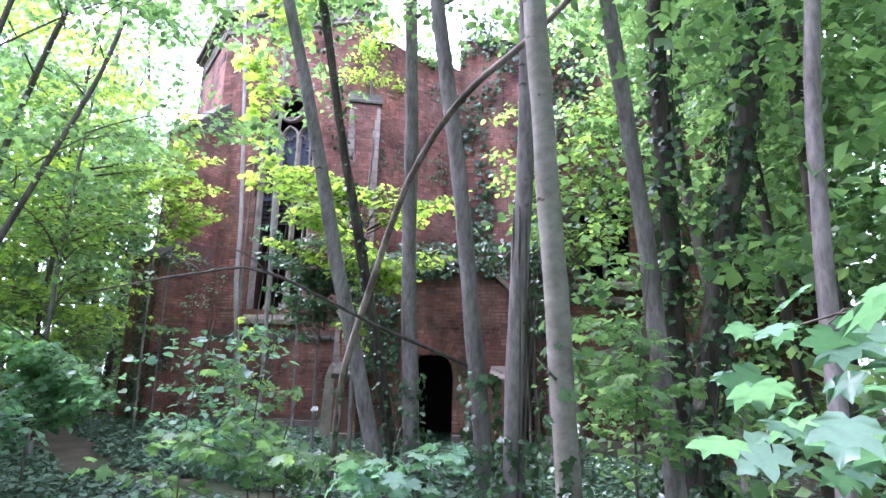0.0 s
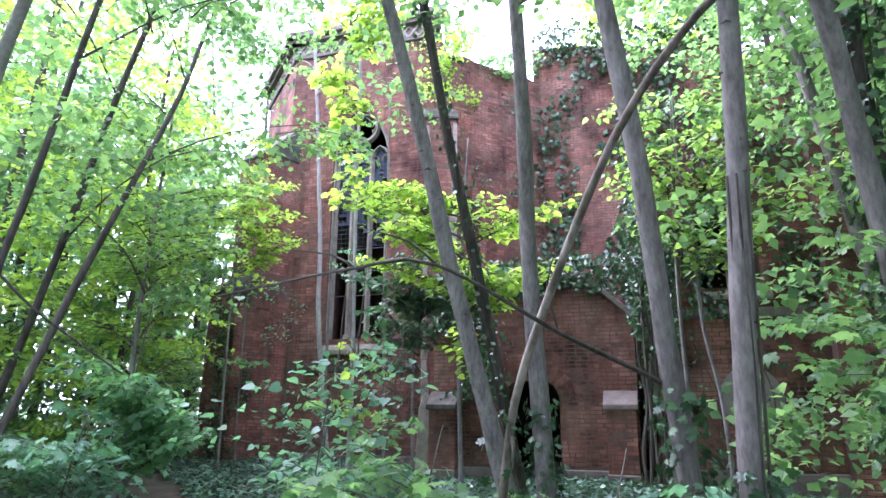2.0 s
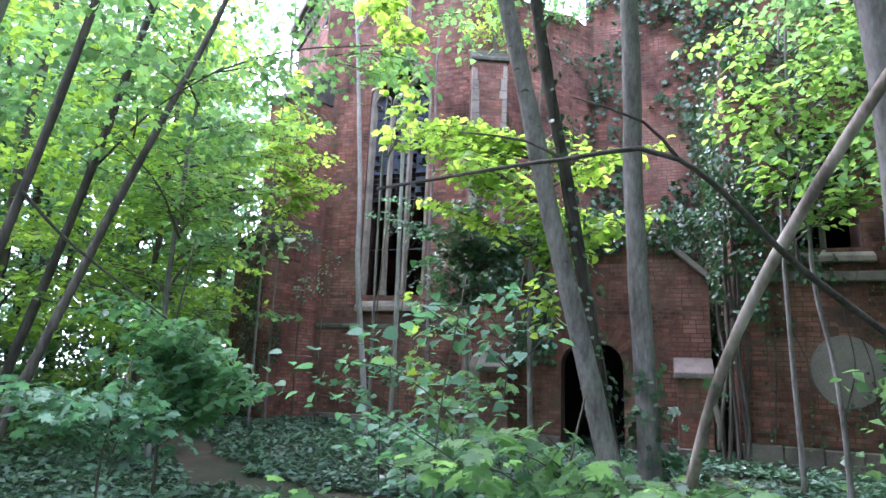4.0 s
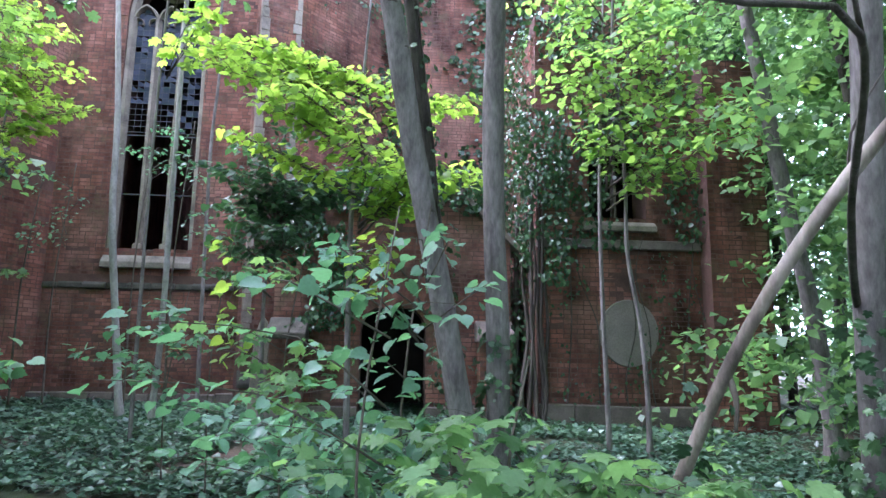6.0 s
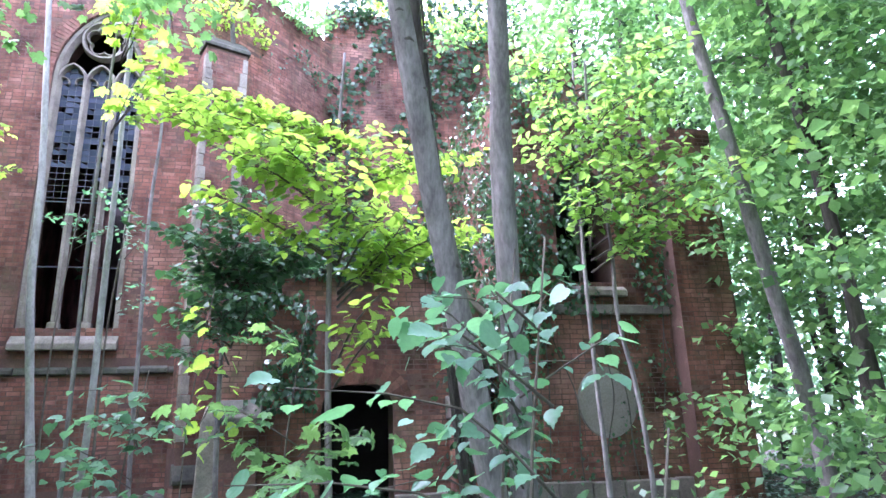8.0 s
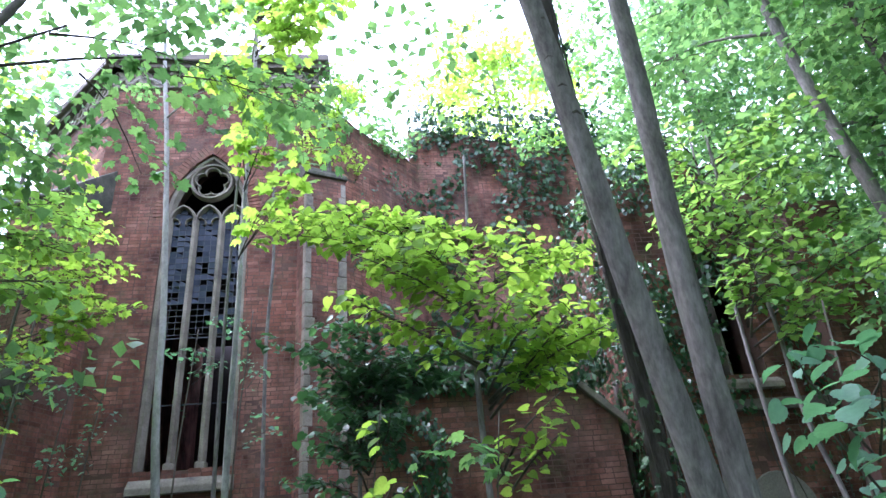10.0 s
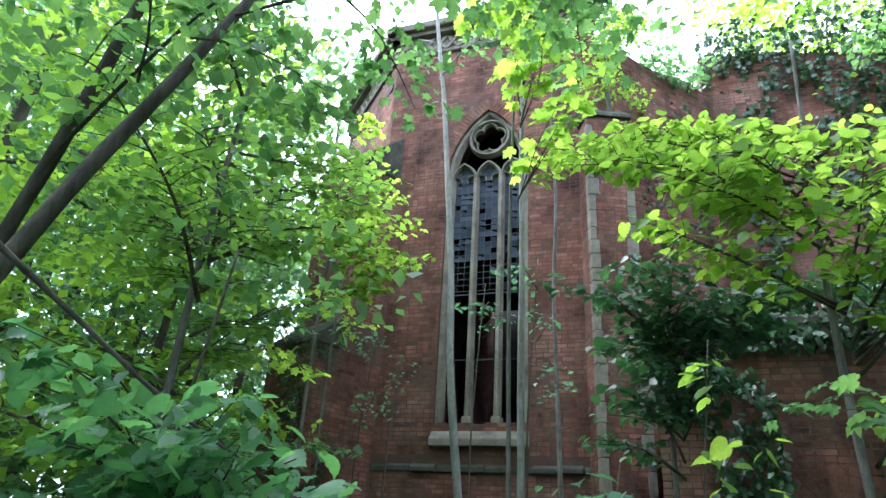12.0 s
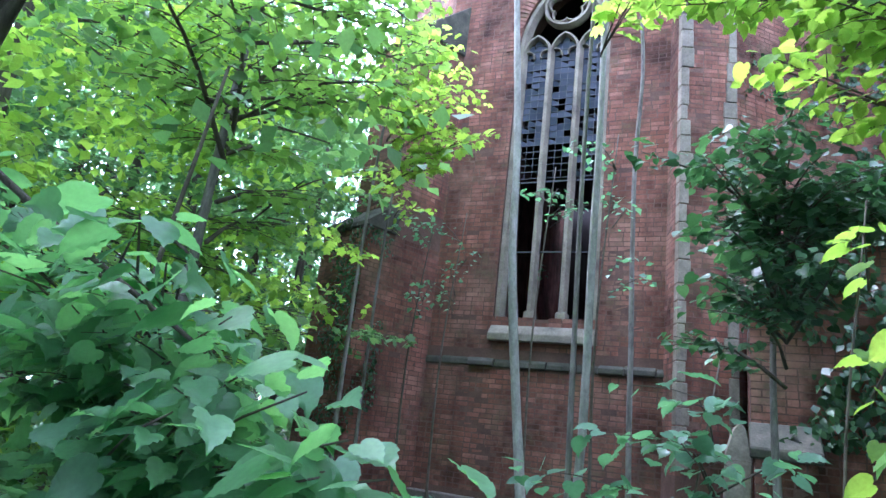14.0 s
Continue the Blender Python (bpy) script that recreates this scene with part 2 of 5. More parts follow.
def tube(bm, pts, r0, r1, sides=8, wob=0.0, step=0.25, seed=0, power=1.0):
    line = catmull(pts, step)
    n = len(line)
    rings = []
    up = Vector((0.31, 0.95, 0.05))
    for i, p in enumerate(line):
        d = (line[min(i + 1, n - 1)] - line[max(i - 1, 0)]).normalized()
        a = d.cross(up).normalized()
        b = d.cross(a)
        f = i / (n - 1)
        r = r0 + (r1 - r0) * f ** power
        ring = []
        for k in range(sides):
            t = 2 * math.pi * k / sides
            w = 1 + wob * noise.noise((p + Vector((seed, k * 0.9, 0))) * 1.7)
            ring.append(bm.verts.new(p + (a * math.cos(t) + b * math.sin(t)) * r * w))
        rings.append(ring)
    for u, v in zip(rings, rings[1:]):
        for k in range(sides):
            bm.faces.new((u[k], u[(k + 1) % sides], v[(k + 1) % sides], v[k]))
    bm.faces.new(rings[0])
    bm.faces.new(rings[-1])


# ---- leaves


def blade(edge, rib):
    """Vertices and triangles of a leaf from one half of its outline and its midrib."""
    n, k = len(edge), len(rib)
    v = [(x, 0, z) for x, z in rib] + [(x, y, z) for x, y, z in edge] + [(x, -y, z) for x, y, z in edge]
    f = []
    for side in (0, 1):
        o, a, b = k + side * n, 0, 0
        while a < k - 1 or b < n - 1:
            step_rib = b == n - 1 or (a < k - 1 and rib[a + 1][0] < edge[b + 1][0])
            t = (a, a + 1, o + b) if step_rib else (a, o + b + 1, o + b)
            f.append(t if side == 0 else t[::-1])
            a, b = (a + 1, b) if step_rib else (a, b + 1)
    return np.array(v, float), np.array(f)


LIME_V, LIME_F = blade([(-.08, .1, .02), (-.1, .25, .03), (0, .38, .04), (.16, .46, .04), (.27, .43, .05), (.36, .46, .02), (.47, .38, .04), (.57, .38, .0), (.66, .26, .01), (.76, .23, -.04), (.84, .1, -.06), (.97, .02, -.13)],
                       [(0, 0), (.3, -.03), (.65, -.06), (1, -.15)])
MAPLE_V, MAPLE_F = blade([(-.12, .12, .02), (-.1, .34, 0), (.06, .42, -.02), (.1, .56, -.07), (.26, .44, .02), (.3, .33, .04), (.44, .48, 0), (.66, .54, -.09), (.64, .36, 0), (.6, .22, .03), (.78, .24, -.03), (.86, .1, -.04), (.98, .01, -.12)],
                         [(0, 0), (.25, -.01), (.6, -.04), (1, -.12)])
SMALL_V = np.array([(0, 0, 0), (.45, .4, .07), (1, 0, -.08), (.45, -.4, .07), (.5, 0, -.02)], float)
SMALL_F = np.array([(0, 4, 1), (1, 4, 2), (2, 4, 3), (3, 4, 0)])
FLAT_V = np.array([(0, 0, 0), (.45, .42, .05), (1, 0, -.08), (.45, -.42, .05)], float)
FLAT_F = np.array([(0, 2, 1), (0, 3, 2)])
SHAPES = {"flat": (FLAT_V, FLAT_F), "lime": (LIME_V, LIME_F), "maple": (MAPLE_V, MAPLE_F), "small": (SMALL_V, SMALL_F)}
rng = np.random.default_rng(7)


def leaf_mesh(name, pos, way, nor, size, shape, mat, parent=None):
    V, F = SHAPES[shape]
    pos, way, nor = (np.asarray(a, float) for a in (pos, way, nor))
    n = len(pos)
    x = way / np.maximum(np.linalg.norm(way, axis=1, keepdims=True), 1e-6)
    z = nor - (nor * x).sum(1, keepdims=True) * x
    z /= np.maximum(np.linalg.norm(z, axis=1, keepdims=True), 1e-6)
    y = np.cross(z, x)
    size = np.broadcast_to(np.asarray(size, float), (n,))[:, None, None]
    curl = rng.uniform(0.3, 2.2, (n, 1, 1))
    wide = rng.uniform(0.85, 1.1, (n, 1, 1))
    w = pos[:, None, :] + size * (V[None, :, 0:1] * x[:, None, :] + wide * V[None, :, 1:2] * y[:, None, :] + curl * V[None, :, 2:3] * z[:, None, :])
    faces = (F[None] + (np.arange(n) * len(V))[:, None, None]).reshape(-1, 3)
    return fast_mesh(name, w.reshape(-1, 3), faces, mat, parent)


def unit_random(n):
    v = rng.normal(size=(n, 3))
    return v / np.linalg.norm(v, axis=1, keepdims=True)


class Foliage:
    """Gathers twigs and leaves of one plant."""

    def __init__(self):
        self.pos, self.way, self.nor, self.size = [], [], [], []
        self.bm = bmesh.new()

    def add(self, pos, way, nor, size):
        self.pos.append(pos), self.way.append(way), self.nor.append(nor)
        self.size.append(np.broadcast_to(size, (len(pos),)))

    def spray(self, start, end, width, gap=0.09, size=0.11, thick=0.012, sag=0.12, lift=0.0, dense=1.0):
        """A branch from start to end with side twigs in a flat layer, leaves along all of them."""
        a, b = Vector(start), Vector(end)
        mid = (a + b) / 2 + Vector((rng.normal() * 0.08, rng.normal() * 0.08, sag + lift))
        tube(self.bm, (a, mid, b), thick, thick * 0.25, 4, 0, 0.3)
        line = [np.array(p) for p in catmull((a, mid, b), 0.12)]
        length = (b - a).length
        axis = np.array((b - a).normalized())
        side = np.cross(axis, (0, 0, 1.0))
        side /= max(np.linalg.norm(side), 1e-6)
        P = []
        n = len(line)
        for i, p in enumerate(line):
            f = i / (n - 1)
            if f < 0.18 and length > 0.8:
                continue
            taper = (1 - 0.65 * f) * min(1, 0.4 + 2 * f)
            for s in (-1, 1):
                if rng.random() > 0.92 * dense:
                    continue
                L = width * taper * rng.uniform(0.45, 1.15)
                d = side * s + axis * rng.uniform(0.3, 1.0) + np.array((0, 0, rng.uniform(-0.28, 0.1)))
                d /= np.linalg.norm(d)
                if L > 0.25:
                    e = p + d * L
                    tube(self.bm, (p, (p + e) / 2 + np.array((0, 0, 0.03)), e), thick * 0.35, thick * 0.12, 3, 0, 0.5)
                k = max(1, int(L / gap))
                t = (np.arange(k) + rng.uniform(0.3, 1.0, k)) / k
                q = p + d * (t[:, None] * L)
                q[:, 2] -= 0.12 * (t * L) ** 2
                lw = np.where((np.arange(k) % 2)[:, None] == 0, np.cross(d, (0, 0, 1.0)), -np.cross(d, (0, 0, 1.0))) * 0.8 + d * 0.6
                lw = lw + rng.normal(scale=0.25, size=(k, 3))
                lw[:, 2] -= rng.uniform(0.05, 0.7, k)
                P.append((q, lw))
        if not P:
            return
        q = np.concatenate([p[0] for p in P])
        lw = np.concatenate([p[1] for p in P])
        q = q + rng.normal(scale=0.03, size=q.shape)
        nor = np.array((0, 0, 1.0)) + rng.normal(scale=0.38, size=q.shape)
        self.add(q, lw, nor, size * rng.uniform(0.55, 1.2, len(q)))

    def cloud(self, c, r, n, size, flat=0.5):
        u = unit_random(n) * (rng.random((n, 1)) ** 0.45)
        p = np.array(c) + u * np.array(r)
        # layered clumps with gaps
        keep = np.array([noise.noise(Vector(q) * (1.3 / max(0.6, min(r) ** 0.5))) for q in p]) > -0.12
        p = p[keep]
        w = unit_random(len(p))
        w[:, 2] = -np.abs(w[:, 2]) * 0.6
        nor = np.array((0, 0, 1.0)) + rng.normal(scale=flat, size=p.shape)
        self.add(p, w, nor, size * rng.uniform(0.6, 1.25, len(p)))

    def finish(self, parent, shape, mat, name="crown", twigs=True):
        if self.pos:
            ob = leaf_mesh(name, np.concatenate(self.pos), np.concatenate(self.way), np.concatenate(self.nor), np.concatenate(self.size), shape, mat)
            held(ob, parent)
        if twigs and len(self.bm.verts):
            tagged(held(link_bm("twig_tangle", self.bm, TWIG, None, smooth=True), parent), kind="stuff")
        else:
            self.bm.free()


# ---------------------------------------------------------------- ground
def ground_height(x, y):
    t = min(1, max(0, (y + 9) / 8))
    h = -0.1 + 0.4 * t * t * (3 - 2 * t)
    h += 0.1 * noise.noise(Vector((x * 0.35, y * 0.35, 1))) + 0.03 * noise.noise(Vector((x * 1.7, y * 1.7, 4)))
    return h


def build_ground():
    xs = np.unique(np.concatenate([np.linspace(-300, -22, 14), np.arange(-20, 26, 0.35), np.linspace(28, 300, 14)]))
    ys = np.unique(np.concatenate([np.linspace(-300, -30, 14), np.arange(-28, 12, 0.35), np.linspace(14, 400, 18)]))
    verts = [(x, y, ground_height(x, y)) for y in ys for x in xs]
    nx = len(xs)
    faces = [(j * nx + i, j * nx + i + 1, (j + 1) * nx + i + 1, (j + 1) * nx + i) for j in range(len(ys) - 1) for i in range(nx - 1)]
    g = fast_mesh("ground", verts, faces, SOIL, None, True)
    tagged(g, "bare brown woodland soil under ivy and leaf litter", "ground", kind="structure")


build_ground()


# ---------------------------------------------------------------- masonry
class Opening:
    """A pointed-arch opening: centre u, half width, sill, spring, apex."""

    def __init__(self, u, half, z0, spring, apex):
        self.u, self.half, self.z0, self.spring, self.apex = u, half, z0, spring, apex
        rise = apex - spring
        self.R = (half * half + rise * rise) / (2 * half)

    def top(self, u):
        """Height of the arch over u."""
        x = abs(u - self.u)
        d = self.R * self.R - (self.R - self.half + x) ** 2
        return self.spring + math.sqrt(max(0, d))

    def reach(self, z):
        """Half width of the opening at z (0: none)."""
        if z < self.z0 or z > self.apex:
            return 0
        if z <= self.spring:
            return self.half
        return max(0, math.sqrt(max(0, self.R ** 2 - (z - self.spring) ** 2)) - (self.R - self.half))

    def outline(self, n=12):
        us = [self.u - self.half * math.cos(math.pi * k / (2 * n)) for k in range(n + 1)]
        left = [(u, self.top(u)) for u in us]
        return [(self.u - self.half, self.z0)] + left + [(2 * self.u - u, z) for u, z in left[-2::-1]] + [(self.u + self.half, self.z0)]


def wall_frame(o, u):
    u = Vector((u[0], u[1], 0)).normalized()
    n = Vector((0, 0, 1)).cross(u)
    return Matrix(((u.x, n.x, 0, o[0]), (u.y, n.y, 0, o[1]), (0, 0, 1, o[2] if len(o) > 2 else 0), (0, 0, 0, 1)))


def wall_core(name, m, u0, u1, z0, top, thick, openings, label, mat=MORTAR):
    """A wall of real thickness with its openings cut through; top: function of u."""
    bm = bmesh.new()
    cuts = {u0, u1}
    for o in openings:
        for k in range(13):
            cuts.add(round(o.u - o.half * math.cos(math.pi * k / 12), 5))
    k = u0
    while k < u1:
        cuts.add(k)
        k += 0.4
    cuts = sorted(c for c in cuts if u0 <= c <= u1)

    def quad(a, b, za, zb, zc, zd):
        if zd - za < 1e-4 and zc - zb < 1e-4:
            return
        prism(bm, ((a, za), (b, zb), (b, zc), (a, zd)), thick, m)

    for a, b in zip(cuts, cuts[1:]):
        if b - a < 1e-4:
            continue
        mid = (a + b) / 2
        hit = [o for o in openings if abs(mid - o.u) < o.half]
        if hit:
            o = hit[0]
            if o.z0 > z0:
                quad(a, b, z0, z0, o.z0, o.z0)
            quad(a, b, o.top(a), o.top(b), top(b), top(a))
        else:
            quad(a, b, z0, z0, top(b), top(a))
    bmesh.ops.remove_doubles(bm, verts=bm.verts[:], dist=1e-5)
    ob = link_bm(name, bm, mat)
    return tagged(ob, label, "wall", kind="structure")


BL, BH, BJ = 0.215, 0.068, 0.012
BOX_F = np.array([(0, 1, 2, 3), (0, 4, 5, 1), (1, 5, 6, 2), (2, 6, 7, 3), (3, 7, 4, 0)])


def brick_list(u0, u1, z0, z1, openings, top, seed, miss=0.01, skip=()):
    r = random.Random(seed)
    out = []
    row = 0
    z = z0
    while z + BH < z1:
        u = u0 - (0 if row % 2 else (BL + BJ) / 2)
        zc = z + BH / 2
        while u < u1:
            a, b = max(u, u0), min(u + BL, u1)
            head = r.random() < 0.2
            if head:
                b = min(b, a + BL / 2)
            step = (b if head else u + BL) + BJ
            spans = [(a, b)]
            for o in openings:
                h = o.reach(zc)
                if h <= 0:
                    continue
                nxt = []
                for s, e in spans:
                    l, rr = o.u - h - 0.004, o.u + h + 0.004
                    if e <= l or s >= rr:
                        nxt.append((s, e))
                    else:
                        if s < l:
                            nxt.append((s, l))
                        if e > rr:
                            nxt.append((rr, e))
                spans = nxt
            for s, e in spans:
                if e - s < 0.03 or z + BH > top((s + e) / 2) or r.random() < miss:
                    continue
                if any(k[0] < (s + e) / 2 < k[1] and k[2] < zc < k[3] for k in skip):
                    continue
                worn = max(0.0, noise.noise(Vector((s * 1.3, z * 1.3, seed)))) * 0.014
                out.append((s, e, z + r.uniform(-0.003, 0.003), 0.0035 + r.uniform(-0.002, 0.0025) - worn * 0.4))
            u = step
        z += BH + BJ
        row += 1
    return out


def brick_mesh(name, m, bricks, parent):
    """All the bricks of a wall that are not single pieces, as one mesh."""
    if not bricks:
        return
    B = np.array(bricks)
    s, e, z, p = B.T
    n = len(B)
    j = lambda k: rng.uniform(-k, k, n)
    v = np.zeros((n, 8, 3))
    for i, (uu, zz) in enumerate(((s, z), (e, z), (e, z + BH), (s, z + BH))):
        inset = 0.003 if i in (0, 3) else -0.003
        v[:, i] = np.stack([uu + inset + j(0.002), -p + j(0.0015), zz + (0.001 if i < 2 else -0.001) + j(0.002)], 1)
        v[:, i + 4] = np.stack([uu, np.full(n, 0.012), zz], 1)
    M = np.array(m)
    w = v.reshape(-1, 3) @ M[:3, :3].T + M[:3, 3]
    f = (BOX_F[None] + (np.arange(n) * 8)[:, None, None]).reshape(-1, 4)
    ob = fast_mesh(name, w, f, BRICK, parent)
    ob.data.shade_flat()
    return tagged(ob, "weathered red bricks in lime mortar", kind="stuff")


_piece = {}


def brick_pieces(m, bricks, parent):
    """Single bricks, sharing meshes by length."""
    for s, e, z, p in bricks:
        key = round((e - s) * 50)
        if key not in _piece:
            L = key / 50
            bm = bmesh.new()
            c = 0.004
            a = [bm.verts.new(q) for q in ((c, -0.0, c), (L - c, 0.001, c), (L - c, -0.001, BH - c), (c, 0.0, BH - c))]
            b = [bm.verts.new(q) for q in ((0, 0.006, 0), (L, 0.006, 0), (L, 0.006, BH), (0, 0.006, BH))]
            d = [bm.verts.new(q) for q in ((0, 0.025, 0), (L, 0.025, 0), (L, 0.025, BH), (0, 0.025, BH))]
            bm.faces.new(a)
            for i in range(4):
                k = (i + 1) % 4
                bm.faces.new((a[i], b[i], b[k], a[k]))
                bm.faces.new((b[i], d[i], d[k], b[k]))
            me = bpy.data.meshes.new("brick")
            bmesh.ops.recalc_face_normals(bm, faces=bm.faces[:])
            bm.to_mesh(me)
            bm.free()
            me.materials.append(BRICK_PIECE)
            _piece[key] = me
        ob = new("brick", _piece[key])
        ob.parent = parent
        ob.matrix_local = m @ Matrix.Translation((s, -p, z)) @ Matrix.Scale((e - s) / (key / 50), 4, (1, 0, 0))


LATER = []


def brick_wall(name, m, u0, u1, z0, top, thick, openings, label, seed, near=None, skip=(), zmax=None):
    core = wall_core(name, m, u0, u1, z0, top, thick, openings, label)
    zt = zmax or max(top(u0), top(u1), top((u0 + u1) / 2))
    bl = brick_list(u0, u1, z0, zt, openings, top, seed, skip=skip)
    single = []
    if near:
        single = [b for b in bl if near[0] < b[0] < near[1] and near[2] < b[2] < near[3]][:300]
        keep = set(map(id, single))
        bl = [b for b in bl if id(b) not in keep]
    LATER.append((m, single, core))
    brick_mesh("brickwork", m, bl, core)
    return core


def arch_ring(m, o, parent, depth=0.24, proud=0.02, extra=0.0, mat=BRICK, name="arch_bricks"):
    """Voussoirs standing round the head of an opening."""
    bm = bmesh.new()
    for s in (-1, 1):
        cu, cz = o.u - s * (o.R - o.half), o.spring
        a1 = math.acos((o.R - o.half) / o.R)
        n = max(6, int(a1 * o.R / 0.078))
        for k in range(n):
            t0, t1 = a1 * k / n + 0.004, a1 * (k + 1) / n - 0.004
            r0, r1 = o.R + extra, o.R + extra + depth
            pts = [(cu + s * r * math.cos(t), cz + r * math.sin(t)) for r, t in ((r0, t0), (r1, t0), (r1, t1), (r0, t1))]
            p = proud + random.uniform(-0.004, 0.006)
            prism(bm, pts, p + 0.05, m @ Matrix.Translation((0, -p, 0)))
    return part(name, bm, mat, parent)


# polygonal choir: window face and its two slanting neighbours
HALF = 2.3
TOP = 12.0
M1 = wall_frame((0, 0), (1, 0))
WIN = Opening(0, 0.86, 3.42, 8.55, 10.15)
w1 = brick_wall("wall_window_face", M1, -HALF, HALF, -0.3, lambda u: TOP, 0.7, [WIN], "tall red brick choir wall with pointed window", 1, near=(-1.9, 1.8, 1.15, 2.55), skip=((-3, 3, 2.56, 2.86), (-3, 3, -1, 0.62)))
arch_ring(M1, WIN, w1)
FL = 3.6
ML = wall_frame((-HALF - FL * 0.7071, FL * 0.7071), (0.7071, -0.7071))
MR = wall_frame((HALF, 0), (0.7071, 0.7071))
w2 = brick_wall("wall_left_face", ML, 0, FL, -0.3, lambda u: TOP, 0.7, [], "slanting red brick choir wall, ivy on it", 2)
w3 = brick_wall("wall_right_face", MR, 0, FL, -0.3, lambda u: TOP - 0.5 + 0.3 * noise.noise(Vector((u * 1.7, 2, 0))), 0.7, [], "slanting red brick choir wall with ragged top", 3)

# far wall behind, ragged and dark
M4 = wall_frame((HALF + FL * 0.7071 - 0.3, FL * 0.7071 - 0.1), (1, 0))
w4 = brick_wall("wall_transept", M4, 0, 10, -0.3, lambda u: 12.6 + 0.9 * noise.noise(Vector((u * 0.9, 7, 0))) + 0.35 * noise.noise(Vector((u * 3.1, 3, 0))) - 0.15 * u, 0.8, [], "high ruined brick wall with broken top", 4)
# left wall running back; near-black rear, lid and inner wall added to block light
ob = wall_core("wall_nave_left", wall_frame((-HALF - FL * 0.7071, FL * 0.7071 + 14), (0, -1)), 0, 14, -0.3, lambda u: TOP, 0.7, [], "long side wall of red brick", BRICK)
ob = wall_core("wall_rear", wall_frame((-6, 16.5), (1, 0)), 0, 22, -0.3, lambda u: TOP, 0.7, [], "added near-black wall shutting light out of the choir rear", SHADE_WALL)
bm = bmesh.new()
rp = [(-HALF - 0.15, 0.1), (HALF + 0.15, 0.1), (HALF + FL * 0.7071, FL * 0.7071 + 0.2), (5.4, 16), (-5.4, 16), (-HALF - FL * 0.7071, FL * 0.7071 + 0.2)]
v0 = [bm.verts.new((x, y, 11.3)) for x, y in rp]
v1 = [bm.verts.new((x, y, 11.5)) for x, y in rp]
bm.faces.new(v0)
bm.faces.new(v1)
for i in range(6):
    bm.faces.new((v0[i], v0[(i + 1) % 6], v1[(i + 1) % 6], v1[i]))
tagged(link_bm("ceiling", bm, SHADE_WALL), "added near-black lid keeping the choir in shade", "ceiling", kind="structure")
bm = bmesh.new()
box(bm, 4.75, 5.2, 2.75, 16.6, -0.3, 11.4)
tagged(link_bm("wall_inner_right", bm, SHADE_WALL), "added near-black wall blocking light from the choir", "wall", kind="structure")


def cornice(m, u0, u1, z, parent):
    bm = bmesh.new()
    box(bm, u0 - 0.05, u1 + 0.05, -0.07, 0.1, z, z + 0.09, m, 0.01)
    box(bm, u0, u1, -0.02, 0.1, z + 0.09, z + 0.52, m)
    prism(bm, ((u0 - 0.15, z + 0.5), (u1 + 0.15, z + 0.5), (u1 + 0.22, z + 0.62), (u0 - 0.22, z + 0.62)), 0.4, m @ Matrix.Translation((0, -0.2, 0)))
    box(bm, u0 - 0.25, u1 + 0.25, -0.32, 0.3, z + 0.62, z + 0.82, m, 0.02)
    part("cornice", bm, STONE_DARK, parent, "moulded stone cornice")
    bm = bmesh.new()
    n = int((u1 - u0) / 0.3)
    for k in range(n):
        c = u0 + (k + 0.5) * (u1 - u0) / n
        for s in (-1, 1):
            w = 0.045
            a, b = (c - s * 0.15, z + 0.1), (c + s * 0.15, z + 0.48)
            prism(bm, ((a[0] - w, a[1]), (a[0] + w, a[1]), (b[0] + w, b[1]), (b[0] - w, b[1])), 0.05, m @ Matrix.Translation((0, -0.065 - 0.006 * s, 0)))
    part("frieze_lattice", bm, STONE, parent, "diamond lattice frieze under the cornice")


cornice(M1, -HALF, HALF, TOP, w1)
cornice(ML, 0, FL, TOP, w2)

# string course and plinth of the window face
bm = bmesh.new()
sr = random.Random(15)
u = -HALF + 0.1
while u < HALF - 0.1:
    L = sr.uniform(0.22, 0.5)
    p = sr.uniform(0.03, 0.1)
    prism(bm, ((0, 0), (p, 0.02), (p, 0.08 + sr.uniform(0, 0.03)), (0.0, 0.16)), min(L, HALF - 0.1 - u) - 0.008, Matrix(((0, 1, 0, u), (-1, 0, 0, 0.012), (0, 0, 1, 2.6 + sr.uniform(-0.01, 0.01)), (0, 0, 0, 1))), 0.01)
    u += L
part("string_course", bm, STONE_MOSS_SHADE, w1, "crumbling stone string course")
bm = bmesh.new()
r = random.Random(5)
u = -HALF
while u < HALF:
    L = r.uniform(0.45, 0.8)
    box(bm, u + 0.006, min(u + L, HALF) - 0.006, -0.1 + r.uniform(-0.01, 0.01), 0.05, -0.3, 0.55 + r.uniform(-0.02, 0.02), M1, 0.02)
    u += L
part("plinth_stones", bm, STONE_DARK, w1, "mossy stone plinth")


